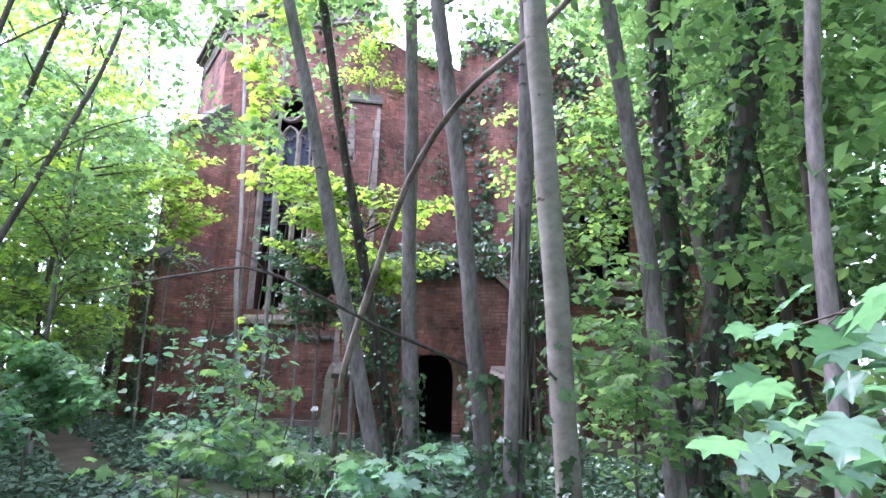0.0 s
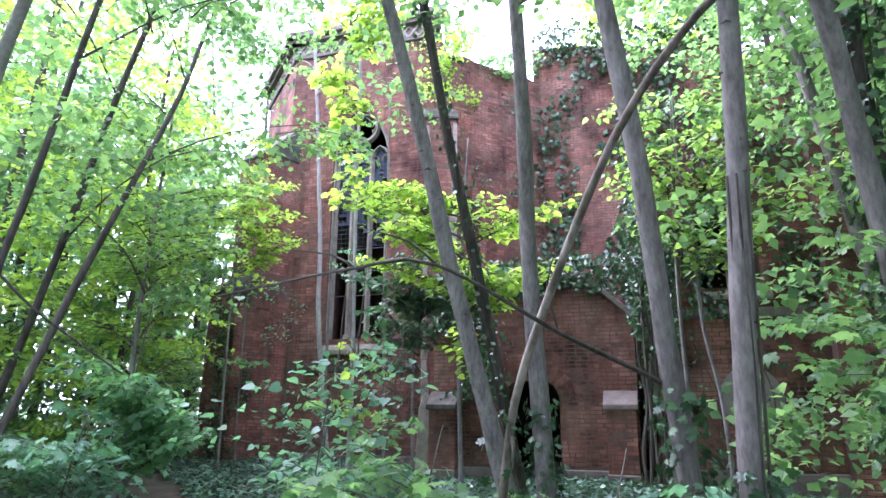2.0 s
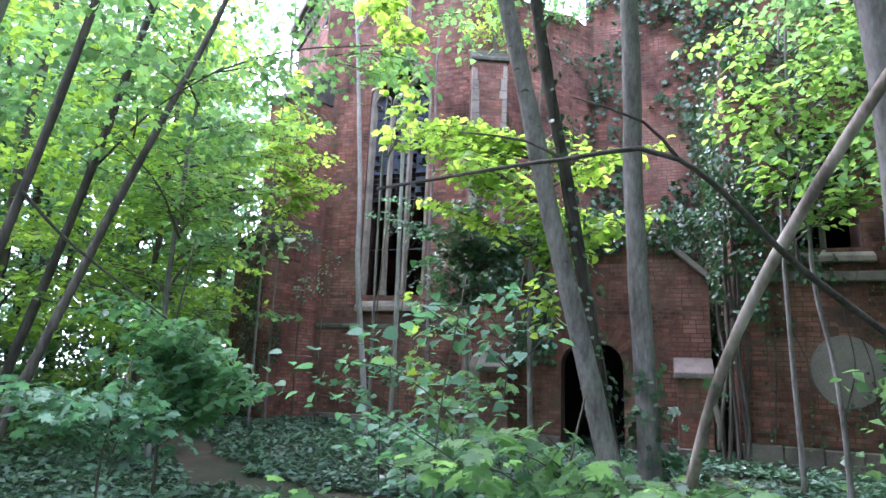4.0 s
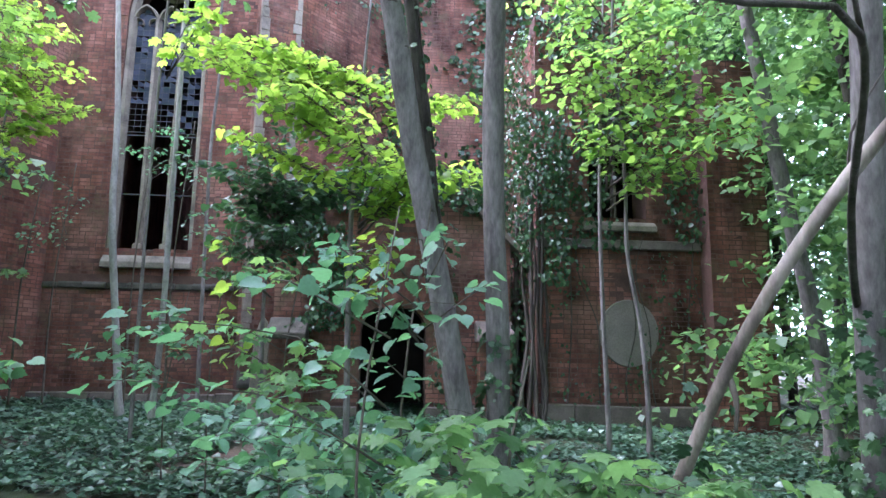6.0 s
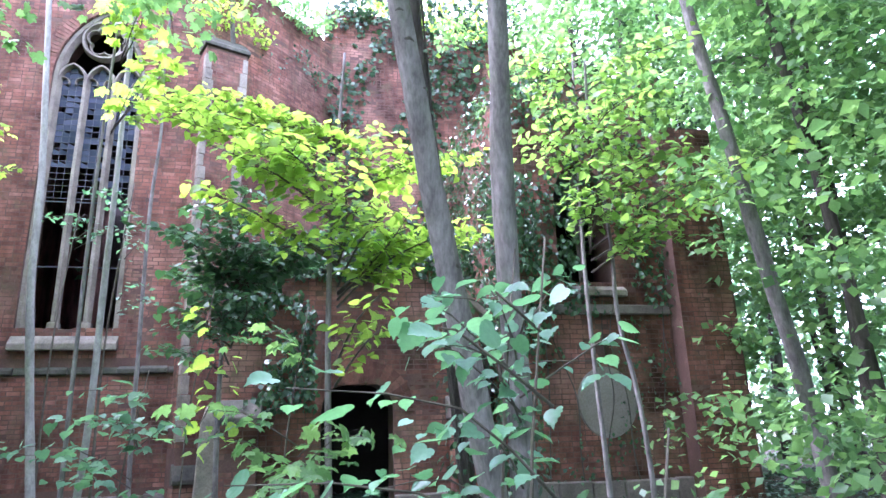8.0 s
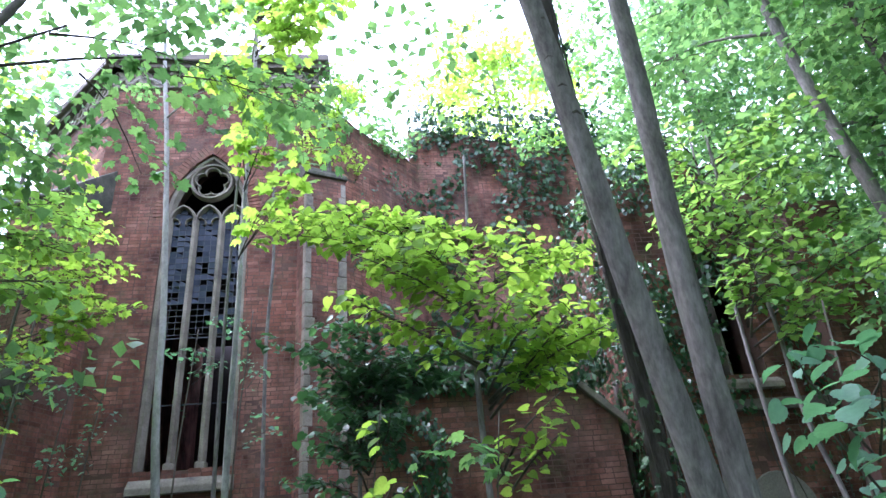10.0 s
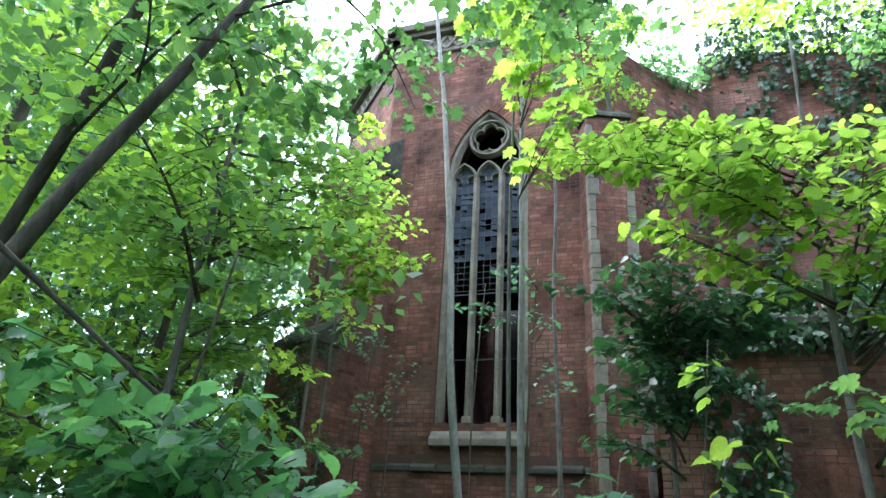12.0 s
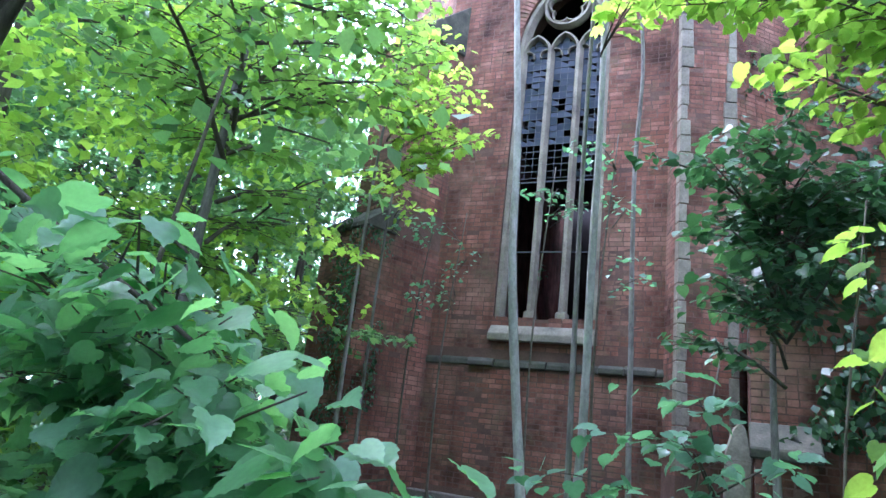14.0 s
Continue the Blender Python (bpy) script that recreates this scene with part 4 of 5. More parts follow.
tree("maple_tree", (11.5, -7.5, 0), (11.3, -7.6, 4), 13, 0.12, 0.07, BARK_DARK, "dark woodland tree at the wood's edge", seed=11, limbs=6, low=0.4, spread=2.0, clouds=60, clow=0.4, cr=2.2, csize=0.14)
tree("maple_tree", (13.2, -6.0, 0), (13.0, -6.2, 4), 13, 0.13, 0.07, BARK_DARK, "dark woodland tree deeper in the wood", seed=12, limbs=8, low=0.3, spread=2.4, clouds=90, clow=0.25, cr=2.8, csize=0.16)
tree("maple_tree", (12.6, -9.5, 0), (12.7, -9.6, 4), 13, 0.11, 0.07, BARK, "grey woodland tree deeper in the wood", seed=13, limbs=8, low=0.2, spread=2.4, clouds=65, clow=0.08, cr=2.8, csize=0.16)
tree("maple_tree", (15.5, -4.0, 0), (15.3, -4.2, 4), 14, 0.14, 0.08, BARK_DARK, "far dark woodland tree", seed=14, limbs=8, low=0.15, spread=3, clouds=110, clow=0.08, cr=2.8, csize=0.16)
tree("maple_tree", (-9.0, -7.0, 0), (-8.8, -7.1, 4), 14, 0.14, 0.07, BARK_DARK, "tall leafy tree in the wood", seed=31, limbs=6, low=0.2, spread=3, clouds=110, clow=0.05, cr=3.2, csize=0.16)
tree("maple_tree", (-5.5, -11.5, 0), (-5.2, -11.4, 4), 13, 0.12, 0.07, BARK_DARK, "leafy tree in the dense wood", seed=32, limbs=6, low=0.2, spread=3, clouds=110, clow=0.05, cr=3, csize=0.16)
tree("maple_tree", (-9.5, -1.0, 0), (-9.3, -1.0, 4), 12, 0.14, 0.07, BARK_DARK, "tall leafy tree in the wood", seed=33, limbs=6, low=0.2, spread=3, clouds=110, clow=0.05, cr=3.4, csize=0.16)
tree("maple_tree", (14.5, -8.5, 0), (14.4, -8.4, 4), 14, 0.14, 0.07, BARK_DARK, "tall tree in the dense wood", seed=34, limbs=6, low=0.2, spread=3, clouds=65, clow=0.05, cr=3, csize=0.16)
tree("maple_tree", (12.6, -12.5, 0), (12.5, -12.4, 4), 13, 0.11, 0.06, BARK, "slim tree in the dense wood", seed=35, limbs=6, low=0.2, spread=2.6, clouds=65, clow=0.08, cr=2.4, csize=0.16)
tree("maple_tree", (13.0, 1.0, 0), (12.8, 1.0, 4), 17, 0.14, 0.07, BARK_DARK, "tall woodland tree behind the ruin", seed=36, limbs=6, low=0.3, spread=3, clouds=110, clow=0.3, cr=3.2, csize=0.18)
tree("maple_tree", (8.5, 5.5, 0), (8.4, 5.5, 4), 18, 0.14, 0.07, BARK_DARK, "tree growing behind the broken wall", seed=37, limbs=5, low=0.6, spread=3, clouds=110, clow=0.6, cr=3.0, csize=0.18, leaf=LEAF_LIME)
tree("maple_tree", (10.9, 0.6, 6.2), (10.8, 0.5, 8), 15, 0.1, 0.05, BARK_DARK, "tree rooted in the ruined roof", seed=38, limbs=5, low=0.55, spread=2.4, clouds=80, clow=0.48, cr=3.0, csize=0.16)
tree("maple_tree", (15.5, -1.0, 0), (15.3, -1.0, 4), 18, 0.15, 0.07, BARK_DARK, "high tree closing the wood beside the ruin", seed=39, limbs=5, low=0.3, spread=3, clouds=120, clow=0.15, cr=3.6, csize=0.19)
tree("maple_tree", (12.5, -4.5, 0), (12.4, -4.6, 4), 15, 0.12, 0.06, BARK_DARK, "leafy tree beside the end pier", seed=40, limbs=5, low=0.3, spread=2.6, clouds=100, clow=0.1, cr=2.3, csize=0.16)
tree("maple_tree", (-13.0, -3.5, 0), (-12.8, -3.5, 4), 16, 0.15, 0.07, BARK_DARK, "high leafy tree deeper in the wood", seed=41, limbs=5, low=0.2, spread=3, clouds=120, clow=0.04, cr=3.8, csize=0.19)
tree("maple_tree", (-10.5, -11.0, 0), (-10.3, -11.0, 4), 15, 0.15, 0.07, BARK_DARK, "high leafy tree deeper in the wood", seed=42, limbs=5, low=0.2, spread=3, clouds=110, clow=0.04, cr=3.6, csize=0.18)
tree("maple_tree", (-8.0, 3.5, 0), (-7.8, 3.5, 4), 10, 0.15, 0.07, BARK_DARK, "leafy tree close to the ruin's flank", seed=43, limbs=5, low=0.2, spread=3, clouds=110, clow=0.04, cr=3.2, csize=0.18)
tree("maple_tree", (10.9, -5.2, 0), (10.3, -5.3, 4), 13, 0.12, 0.07, BARK, "grey leaning trunk near the end pier", seed=44, limbs=4, low=0.5, spread=2, clouds=30, clow=0.4, cr=2)
tree("maple_tree", (11.9, -5.4, 0), (11.3, -5.6, 4), 13, 0.1, 0.06, BARK_DARK, "dark leaning trunk near the end pier", seed=45, limbs=4, low=0.5, spread=2, clouds=30, clow=0.4, cr=2)
# unseen high crowns added behind the walk to cut low light on the walls
for k, (x, y) in enumerate(((1.5, -20), (8.5, -21), (14.5, -18.5))):
    tree("maple_tree", (x, y, 0), (x + 0.2, y, 4), 17, 0.17, 0.08, BARK_DARK, "unseen tree added behind the path to shade the walls", seed=60 + k, limbs=5, low=0.4, spread=3.2, clouds=90, clow=0.3, cr=4, csize=0.2)
# beside the clearing, leaning over
tree("maple_tree", (-0.17, -9.56, 0.52), (0.04, -7.5, 6.37), 12, 0.06, 0.03, BARK_DARK, "dark leaning tree beside the clearing", seed=15, limbs=7, low=0.4, spread=2.2, leaf=LEAF, clouds=16, clow=0.35, cr=2.2)
thin_tree = tree("maple_tree", (0.0, -10.4, 0.4), (1.0, -10.1, 5.26), 11, 0.05, 0.03, BARK_DARK, "thin dark leaning tree", seed=16, limbs=5, low=0.5, spread=1.8, clouds=16, clow=0.4, cr=1.6)
tree("maple_tree", (2.15, -12.5, 0.4), (2.75, -12.15, 4.06), 11, 0.06, 0.035, BARK_SMOOTH, "pale grey leaning trunk", seed=17, limbs=4, low=0.55, spread=2, clouds=10, clow=0.5, cr=1.6)
tree("maple_tree", (-2.2, -8.1, 0.3), (-0.65, -8.1, 5.4), 11, 0.07, 0.035, BARK_DARK, "thin dark leaning tree", seed=18, limbs=6, low=0.35, spread=2.0, clouds=26, clow=0.3)
tree("maple_tree", (-5.5, -6.0, 0), (-5.2, -6.0, 4), 13, 0.12, 0.06, BARK_DARK, "leafy woodland tree near the ruin", seed=19, limbs=9, low=0.15, spread=2.8, leaf=LEAF_LIME, clouds=110, clow=0.06, cr=3, csize=0.16)
tree("maple_tree", (-6.5, -2.0, 0), (-6.2, -2.0, 4), 9.5, 0.13, 0.06, BARK_DARK, "woodland tree beside the ruin", seed=20, limbs=9, low=0.15, spread=2.8, clouds=110, clow=0.06, cr=2.6, csize=0.16)
tree("maple_tree", (-3.6, -4.2, 0), (-3.4, -4.2, 4), 10, 0.07, 0.035, BARK_DARK, "young woodland tree near the buttress", seed=21, limbs=8, low=0.25, spread=1.8, leaf=LEAF_LIME, clouds=34, clow=0.2, cr=1.7)
tree("sapling", (0.72, -2.43, 0), (0.24, -2.27, 4), 12.5, 0.066, 0.035, SAPLING_BARK, "thin grey sapling standing before the tall window", seed=22, limbs=3, bow=0.09, low=0.72, spread=0.9)
tree("sapling", (1.21, -2.56, 0), (1.36, -2.9, 4), 12, 0.052, 0.03, SAPLING_BARK, "thin grey sapling standing before the tall window", seed=23, limbs=3, bow=0.08, low=0.7, spread=0.9)
tree("sapling", (8.35, -5.2, 0), (8.12, -5.25, 4), 6.5, 0.035, 0.02, BARK, "thin leaning pole of a sapling at the vestry wall", seed=25, limbs=2, low=0.6, spread=0.8, bow=0.05)
tree("sapling", (1.75, -1.9, 0), (1.72, -2.0, 4), 9, 0.04, 0.02, BARK, "very thin sapling by the window", seed=24, limbs=0, bow=0.06)


def plant(name, base, label, category, sprays, stem=0.03, shape="lime", mat=None, size=0.1, gap=0.085, width=0.7, group="", height=None, more=1, jit=0.3):
    """A stem with branches that end in leaf sprays; sprays: (x, y, z, width)."""
    mat = mat or LEAF_LIME
    g = ground_height(base[0], base[1])
    t = empty(name, (base[0], base[1], g), label, category, group)
    h = height or max(s[2] for s in sprays) + 0.3
    bm = bmesh.new()
    top = (base[0] + 0.1, base[1] + 0.08, h)
    mid = (base[0] - 0.05, base[1] + 0.03, (g + h) / 2)
    tube(bm, ((base[0], base[1], g - 0.1), mid, top), stem, stem * 0.35, 7, 0.1, 0.3)
    held(link_bm("stem", bm, TWIG if stem < 0.03 else BARK, smooth=True), t)
    f = Foliage()
    pr = random.Random(int(abs(base[0] * 77 + base[1] * 131)))
    full = list(sprays)
    for x, y, z, w in sprays:
        for k in range(more - 1):
            full.append((x + pr.gauss(0, jit), y + pr.gauss(0, jit), z + pr.gauss(0, jit * 0.6), w * pr.uniform(0.7, 1.0)))
    for x, y, z, w in full:
        sz = max(g + 0.2, min(h - 0.1, z - 0.35 * math.hypot(x - base[0], y - base[1])))
        fr = (sz - g) / (h - g)
        st = (base[0] + 0.1 * fr, base[1] + 0.08 * fr, sz)
        f.spray(st, (x, y, z), w, gap, size, max(0.006, stem * 0.4))
    f.finish(t, shape, mat)
    return t


# young lime whose bright tiers hang before the porch
plant("lime_tree", (4.5, -5.4), "young lime tree with bright layered leaf tiers", "tree",
      ((1.9, -4.3, 5.9, 0.6), (2.3, -5.0, 5.3, 0.8), (2.9, -5.6, 4.9, 0.9), (3.4, -6.0, 4.5, 0.9), (4.0, -6.3, 4.3, 0.9), (4.5, -6.7, 3.9, 0.8), (5.0, -6.8, 3.6, 0.8), (5.6, -6.6, 3.4, 0.8), (6.1, -6.1, 3.6, 0.7),
       (3.1, -6.2, 3.9, 0.6), (3.7, -5.2, 5.2, 0.9), (4.6, -5.6, 4.9, 0.9), (5.4, -5.6, 4.6, 0.9), (6.3, -5.2, 4.9, 0.8), (2.7, -4.8, 5.5, 0.8), (4.9, -6.9, 2.7, 0.35)), 0.045, size=0.12, gap=0.07, more=2, jit=0.25)
plant("lime_tree", (7.9, -5.0), "young lime tree against the vestry wall", "tree",
      ((7.5, -5.6, 5.4, 0.9), (8.4, -6.0, 5.6, 1.0), (8.8, -6.4, 4.0, 1.0), (7.6, -5.9, 4.2, 0.9), (8.9, -5.4, 6.4, 1.0), (7.2, -5.2, 6.5, 0.9), (9.3, -5.8, 4.9, 0.9), (7.0, -5.6, 5.0, 0.8)), 0.04, mat=LEAF_MID, size=0.115, more=3, jit=0.45)
plant("maple_sapling", (1.6, -4.4), "sapling with yellow-green maple leaves before the window head", "tree",
      ((2.6, -5.7, 5.9, 0.4), (2.2, -5.4, 6.8, 0.5), (1.6, -4.6, 8.3, 0.6), (2.0, -4.8, 7.6, 0.6), (1.2, -4.3, 8.7, 0.6), (2.3, -5.2, 7.3, 0.5), (2.3, -4.7, 9.1, 0.7), (2.5, -4.6, 9.9, 0.7), (3.1, -4.6, 10.2, 0.7), (1.5, -4.5, 9.8, 0.7), (2.9, -4.7, 9.4, 0.6)), 0.03, "maple", LEAF_LIME, 0.19, 0.16, more=3, jit=0.28)
plant("elder_bush", (3.2, -4.0), "dark bushy tree growing in the corner by the porch", "bush",
      ((2.6, -4.7, 3.9, 0.6), (3.3, -4.7, 3.6, 0.7), (3.9, -4.5, 3.8, 0.7), (2.7, -4.8, 2.9, 0.6), (3.5, -4.9, 3.0, 0.6), (2.4, -4.4, 2.5, 0.5), (3.2, -4.2, 4.4, 0.7), (2.5, -4.2, 3.5, 0.6), (4.3, -4.2, 4.0, 0.6), (4.8, -4.0, 4.1, 0.6)), 0.04, "lime", LEAF_SHADE, 0.105, 0.055, more=4, jit=0.38)
plant("hazel_shrub", (2.7, -6.4), "low shrub with broad leaves near the porch", "bush",
      ((2.3, -6.9, 1.6, 0.4), (2.0, -7.0, 1.35, 0.4), (2.65, -6.9, 1.75, 0.35), (2.4, -7.1, 1.15, 0.4), (2.9, -6.6, 1.5, 0.35)), 0.012, "lime", LEAF_DEEP, 0.1, 0.075, more=2, jit=0.18)
plant("hazel_shrub", (3.3, -7.0), "young shoot with bright leaves before the porch", "bush",
      ((3.6, -7.3, 2.0, 0.3), (3.5, -7.4, 1.7, 0.3), (3.3, -7.3, 2.4, 0.25), (3.7, -7.2, 1.45, 0.25)), 0.01, "lime", LEAF_LIME, 0.11, 0.11)
plant("maple_shrub", (4.1, -7.7), "maple seedling shrub in the clearing", "bush",
      ((4.6, -8.2, 1.4, 0.45), (3.75, -7.6, 2.1, 0.4), (4.0, -8.3, 1.2, 0.45), (3.4, -7.9, 1.6, 0.4), (4.4, -8.0, 0.9, 0.45)), 0.012, "maple", LEAF, 0.12, 0.1, more=2, jit=0.2)
plant("lime_tree", (-2.0, -1.9), "slim lime tree close to the corner buttress", "tree",
      ((-1.3, -1.2, 7.4, 0.5), (-1.8, -1.6, 6.6, 0.5), (-1.1, -1.6, 5.9, 0.45), (-2.4, -2.1, 7.6, 0.6), (-2.1, -2.3, 5.2, 0.5), (-1.3, -2.0, 4.6, 0.4), (-2.7, -2.4, 6.4, 0.6)), 0.03, "lime", LEAF_LIME, 0.1, 0.08, more=2, jit=0.3)
plant("maple_sapling", (-1.79, -2.80), "slim maple with flat bright leaf tiers beside the choir window", "tree",
      ((-0.09, -2.70, 5.37, 0.5), (-0.59, -2.80, 5.52, 0.7), (-1.19, -2.85, 5.67, 0.8), (-0.44, -2.60, 6.12, 0.6), (-1.09, -2.60, 6.37, 0.8), (-0.79, -2.70, 6.97, 0.7), (-1.59, -2.50, 7.27, 0.8), (-1.89, -2.90, 6.27, 0.8), (-0.99, -2.80, 4.97, 0.5), (-1.29, -2.60, 7.97, 0.6)), 0.035, "maple", LEAF_LIME, 0.13, 0.08, more=2, jit=0.18)
# undergrowth along the walk
plant("lime_shrub", (5.1, -9.8), "broad-leaved lime shrub beside the path", "bush",
      ((4.2, -10.1, 1.05, 0.5), (4.65, -10.42, 1.72, 0.25), (5.45, -10.25, 1.76, 0.22), (4.9, -10.3, 0.95, 0.55), (5.5, -10.0, 0.95, 0.5), (3.7, -9.4, 1.1, 0.5), (4.6, -10.5, 0.75, 0.5), (5.3, -10.5, 0.75, 0.5), (3.9, -9.9, 0.85, 0.5),
       (4.5, -9.9, 1.2, 0.45), (4.3, -9.5, 0.9, 0.5), (5.2, -10.3, 2.0, 0.2), (4.6, -10.3, 1.9, 0.25)), 0.012, "lime", LEAF_DEEP, 0.095, 0.08, more=2, jit=0.17)
plant("lime_shrub", (4.9, -10.7), "leafy lime shoot leaning into the path", "bush",
      ((4.12, -11.2, 1.52, 0.2), (4.5, -11.0, 1.66, 0.22), (4.0, -11.2, 1.32, 0.2), (4.75, -10.85, 1.78, 0.22)), 0.01, "lime", LEAF_DEEP, 0.085, 0.08, more=1)
plant("maple_shrub", (5.6, -10.2), "low maple undergrowth by the trunks", "bush",
      ((5.4, -10.8, 1.1, 0.5), (6.1, -11.0, 0.9, 0.6), (4.5, -10.4, 0.9, 0.6), (5.0, -10.1, 1.0, 0.5), (5.9, -10.7, 0.8, 0.6), (6.6, -10.9, 0.9, 0.6)), 0.015, "maple", LEAF, 0.13, 0.1, more=2, jit=0.35)
plant("maple_shrub", (7.1, -11.6), "maple seedling shrub at the path's edge", "bush",
      ((7.2, -12.1, 0.95, 0.5), (6.8, -12.0, 0.75, 0.5), (7.5, -11.9, 1.0, 0.5), (7.0, -11.4, 0.8, 0.5)), 0.01, "maple", LEAF_DEEP, 0.13, 0.1, more=2, jit=0.25)
plant("maple_shrub", (9.2, -14.6), "maple branch with large leaves close by the path", "bush",
      ((8.95, -14.85, 1.66, 0.3), (8.85, -14.9, 1.45, 0.3), (8.95, -15.05, 1.4, 0.3), (9.1, -15.0, 1.25, 0.3), (9.05, -14.7, 1.1, 0.35)), 0.012, "maple", LEAF_DEEP, 0.1, 0.075, more=2, jit=0.12)
plant("maple_sapling", (8.9, -10.9), "maple sapling between the trunks", "bush",
      ((8.8, -11.2, 1.9, 0.6), (8.8, -11.6, 1.5, 0.5), (8.4, -10.7, 1.7, 0.5), (8.3, -9.8, 2.2, 0.6), (9.3, -11.3, 1.2, 0.6)), 0.015, "maple", LEAF, 0.12, 0.1, more=3, jit=0.35)
plant("lime_tree", (0.7, -8.2), "lime branches hanging low beside the clearing", "tree",
      ((1.2, -8.9, 1.65, 0.5), (1.85, -8.75, 1.45, 0.45), (1.3, -9.2, 1.85, 0.45), (1.5, -8.7, 1.4, 0.5), (0.75, -8.9, 1.5, 0.5), (1.0, -9.1, 1.75, 0.45), (0.6, -9.3, 2.0, 0.5),
       (1.6, -8.9, 1.15, 0.5), (1.0, -9.1, 1.15, 0.5), (2.15, -8.9, 1.38, 0.35), (1.95, -8.8, 1.1, 0.4), (0.9, -9.4, 2.1, 0.4), (2.2, -8.85, 1.15, 0.35),
       (1.75, -9.02, 1.82, 0.45), (2.02, -8.95, 1.64, 0.4), (2.22, -8.92, 1.5, 0.35), (2.36, -8.88, 1.38, 0.3), (1.45, -9.0, 1.72, 0.45), (1.75, -8.92, 1.56, 0.45), 
       (1.64, -9.03, 1.9, 0.45), (2.3, -8.9, 1.44, 0.3), (2.12, -8.94, 1.58, 0.35), (2.4, -8.86, 1.28, 0.3), (2.1, -8.9, 1.3, 0.35), (1.9, -8.95, 1.72, 0.4)), 0.022, "lime", LEAF_NEAR, 0.108, 0.075, more=2, jit=0.12, height=3.0)
bm = bmesh.new()
tube(bm, ((0.55, -10.25, 3.0), (0.75, -9.85, 2.6), (1.15, -9.24, 2.11), (1.39, -8.97, 1.87), (1.75, -8.85, 1.65)), 0.018, 0.006, 7, 0.25, 0.08, 12)
held(link_bm("bough", bm, BARK_DARK, smooth=True), thin_tree)
plant("lime_tree", (-1.2, -6.2), "bright lime tree near the tall window", "tree",
      ((-0.2, -7.6, 4.4, 1.0), (-0.2, -6.3, 4.5, 1.0), (-0.4, -4.5, 5.4, 1.0), (-0.6, -3.6, 6.2, 0.9), (-1.5, -4.4, 6.8, 1.0), (-2.2, -5.2, 5.6, 1.0), (-1.0, -7.4, 6.3, 1.0), (-2.4, -6.8, 4.4, 1.1), (-2.8, -5.6, 3.2, 1.1), (-1.6, -7.6, 2.6, 1.0), (-1.5, -5.0, 3.6, 0.9), (-1.9, -4.3, 2.6, 0.9), (-0.9, -4.9, 4.6, 0.8), (-2.6, -4.6, 4.4, 1.0)), 0.06, "lime", LEAF_MID, 0.11, 0.08, more=2, jit=0.4)
plant("maple_shrub", (1.6, -9.9), "low shrub at the edge of the clearing", "bush",
      ((1.6, -9.2, 1.05, 0.6), (1.5, -10.4, 1.0, 0.6), (1.3, -9.8, 0.8, 0.6), (0.9, -10.3, 1.2, 0.7), (0.6, -9.4, 1.1, 0.7)), 0.015, "maple", LEAF_DEEP, 0.12, 0.09, more=3, jit=0.4)

plant("maple_shrub", (1.6, -12.2), "bright young maple shrub beside the path", "bush",
      ((1.9, -11.9, 1.2, 0.5), (1.6, -11.6, 0.9, 0.5), (2.0, -12.3, 0.8, 0.5), (1.4, -12.0, 1.5, 0.4)), 0.012, "maple", LEAF_LIME, 0.15, 0.12, more=2, jit=0.2)
bough = empty("lime_bough", (-4.6, -4.0, 6.2), "dark lime bough with scattered leaves overhead", "branch")
bm = bmesh.new()
tube(bm, ((-5.6, -4.6, 7.0), (-4.6, -4.0, 6.2), (-3.8, -3.5, 5.7), (-2.6, -2.9, 5.4)), 0.05, 0.012, 6, 0.2, 0.12, 4)
tube(bm, ((-4.6, -4.0, 6.2), (-4.2, -4.0, 5.6), (-3.6, -3.9, 4.9)), 0.02, 0.005, 6, 0.2, 0.12, 6)
tube(bm, ((-3.8, -3.5, 5.7), (-3.5, -3.4, 6.0), (-3.0, -3.2, 6.1)), 0.015, 0.003, 5, 0.2, 0.12, 7)
held(link_bm("bough", bm, BARK_DARK, smooth=True), bough)
f = Foliage()
for e in ((-3.0, -3.8, 5.0), (-2.4, -2.8, 5.6), (-3.2, -4.2, 6.2), (-2.6, -3.4, 6.6)):
    f.spray((-3.8, -3.5, 5.7), e, 0.7, 0.1, 0.12, 0.01)
f.finish(bough, "lime", LEAF)

# dead log leaning through the trees, with its long twig
log = empty("fallen_log", (6.0, -10.2, -0.05), "long dead branch leaning through the trees, bark half gone", "log")
bm = bmesh.new()
tube(bm, ((6.05, -10.15, -0.1), (6.22, -10.45, 0.6), (6.46, -10.9, 1.55), (6.8, -11.3, 2.27), (7.28, -11.88, 3.02), (7.71, -12.15, 3.48), (8.17, -12.2, 3.85), (8.8, -12.35, 4.4)), 0.034, 0.02, 10, 0.2, 0.15, 3)
held(link_bm("log", bm, DEADWOOD, smooth=True), log)
bm = bmesh.new()
tube(bm, ((6.4, -10.8, 1.38), (6.43, -10.82, 1.25), (6.42, -10.82, 1.12)), 0.018, 0.008, 7, 0.2, 0.1, 5)
held(link_bm("broken_stub", bm, DEADWOOD, smooth=True), log)
bough = empty("dry_bough", (7.45, -10.18, 1.68), "dark bare bough hanging across the view", "branch")
bm = bmesh.new()
tube(bm, ((7.66, -10.1, 1.5), (7.45, -10.25, 1.7), (6.8, -11.1, 2.0), (6.23, -11.93, 2.3), (5.8, -12.1, 2.27), (5.19, -12.48, 2.07)), 0.022, 0.006, 6, 0.15, 0.12, 9)
held(link_bm("bough", bm, BARK_DARK, smooth=True), bough)
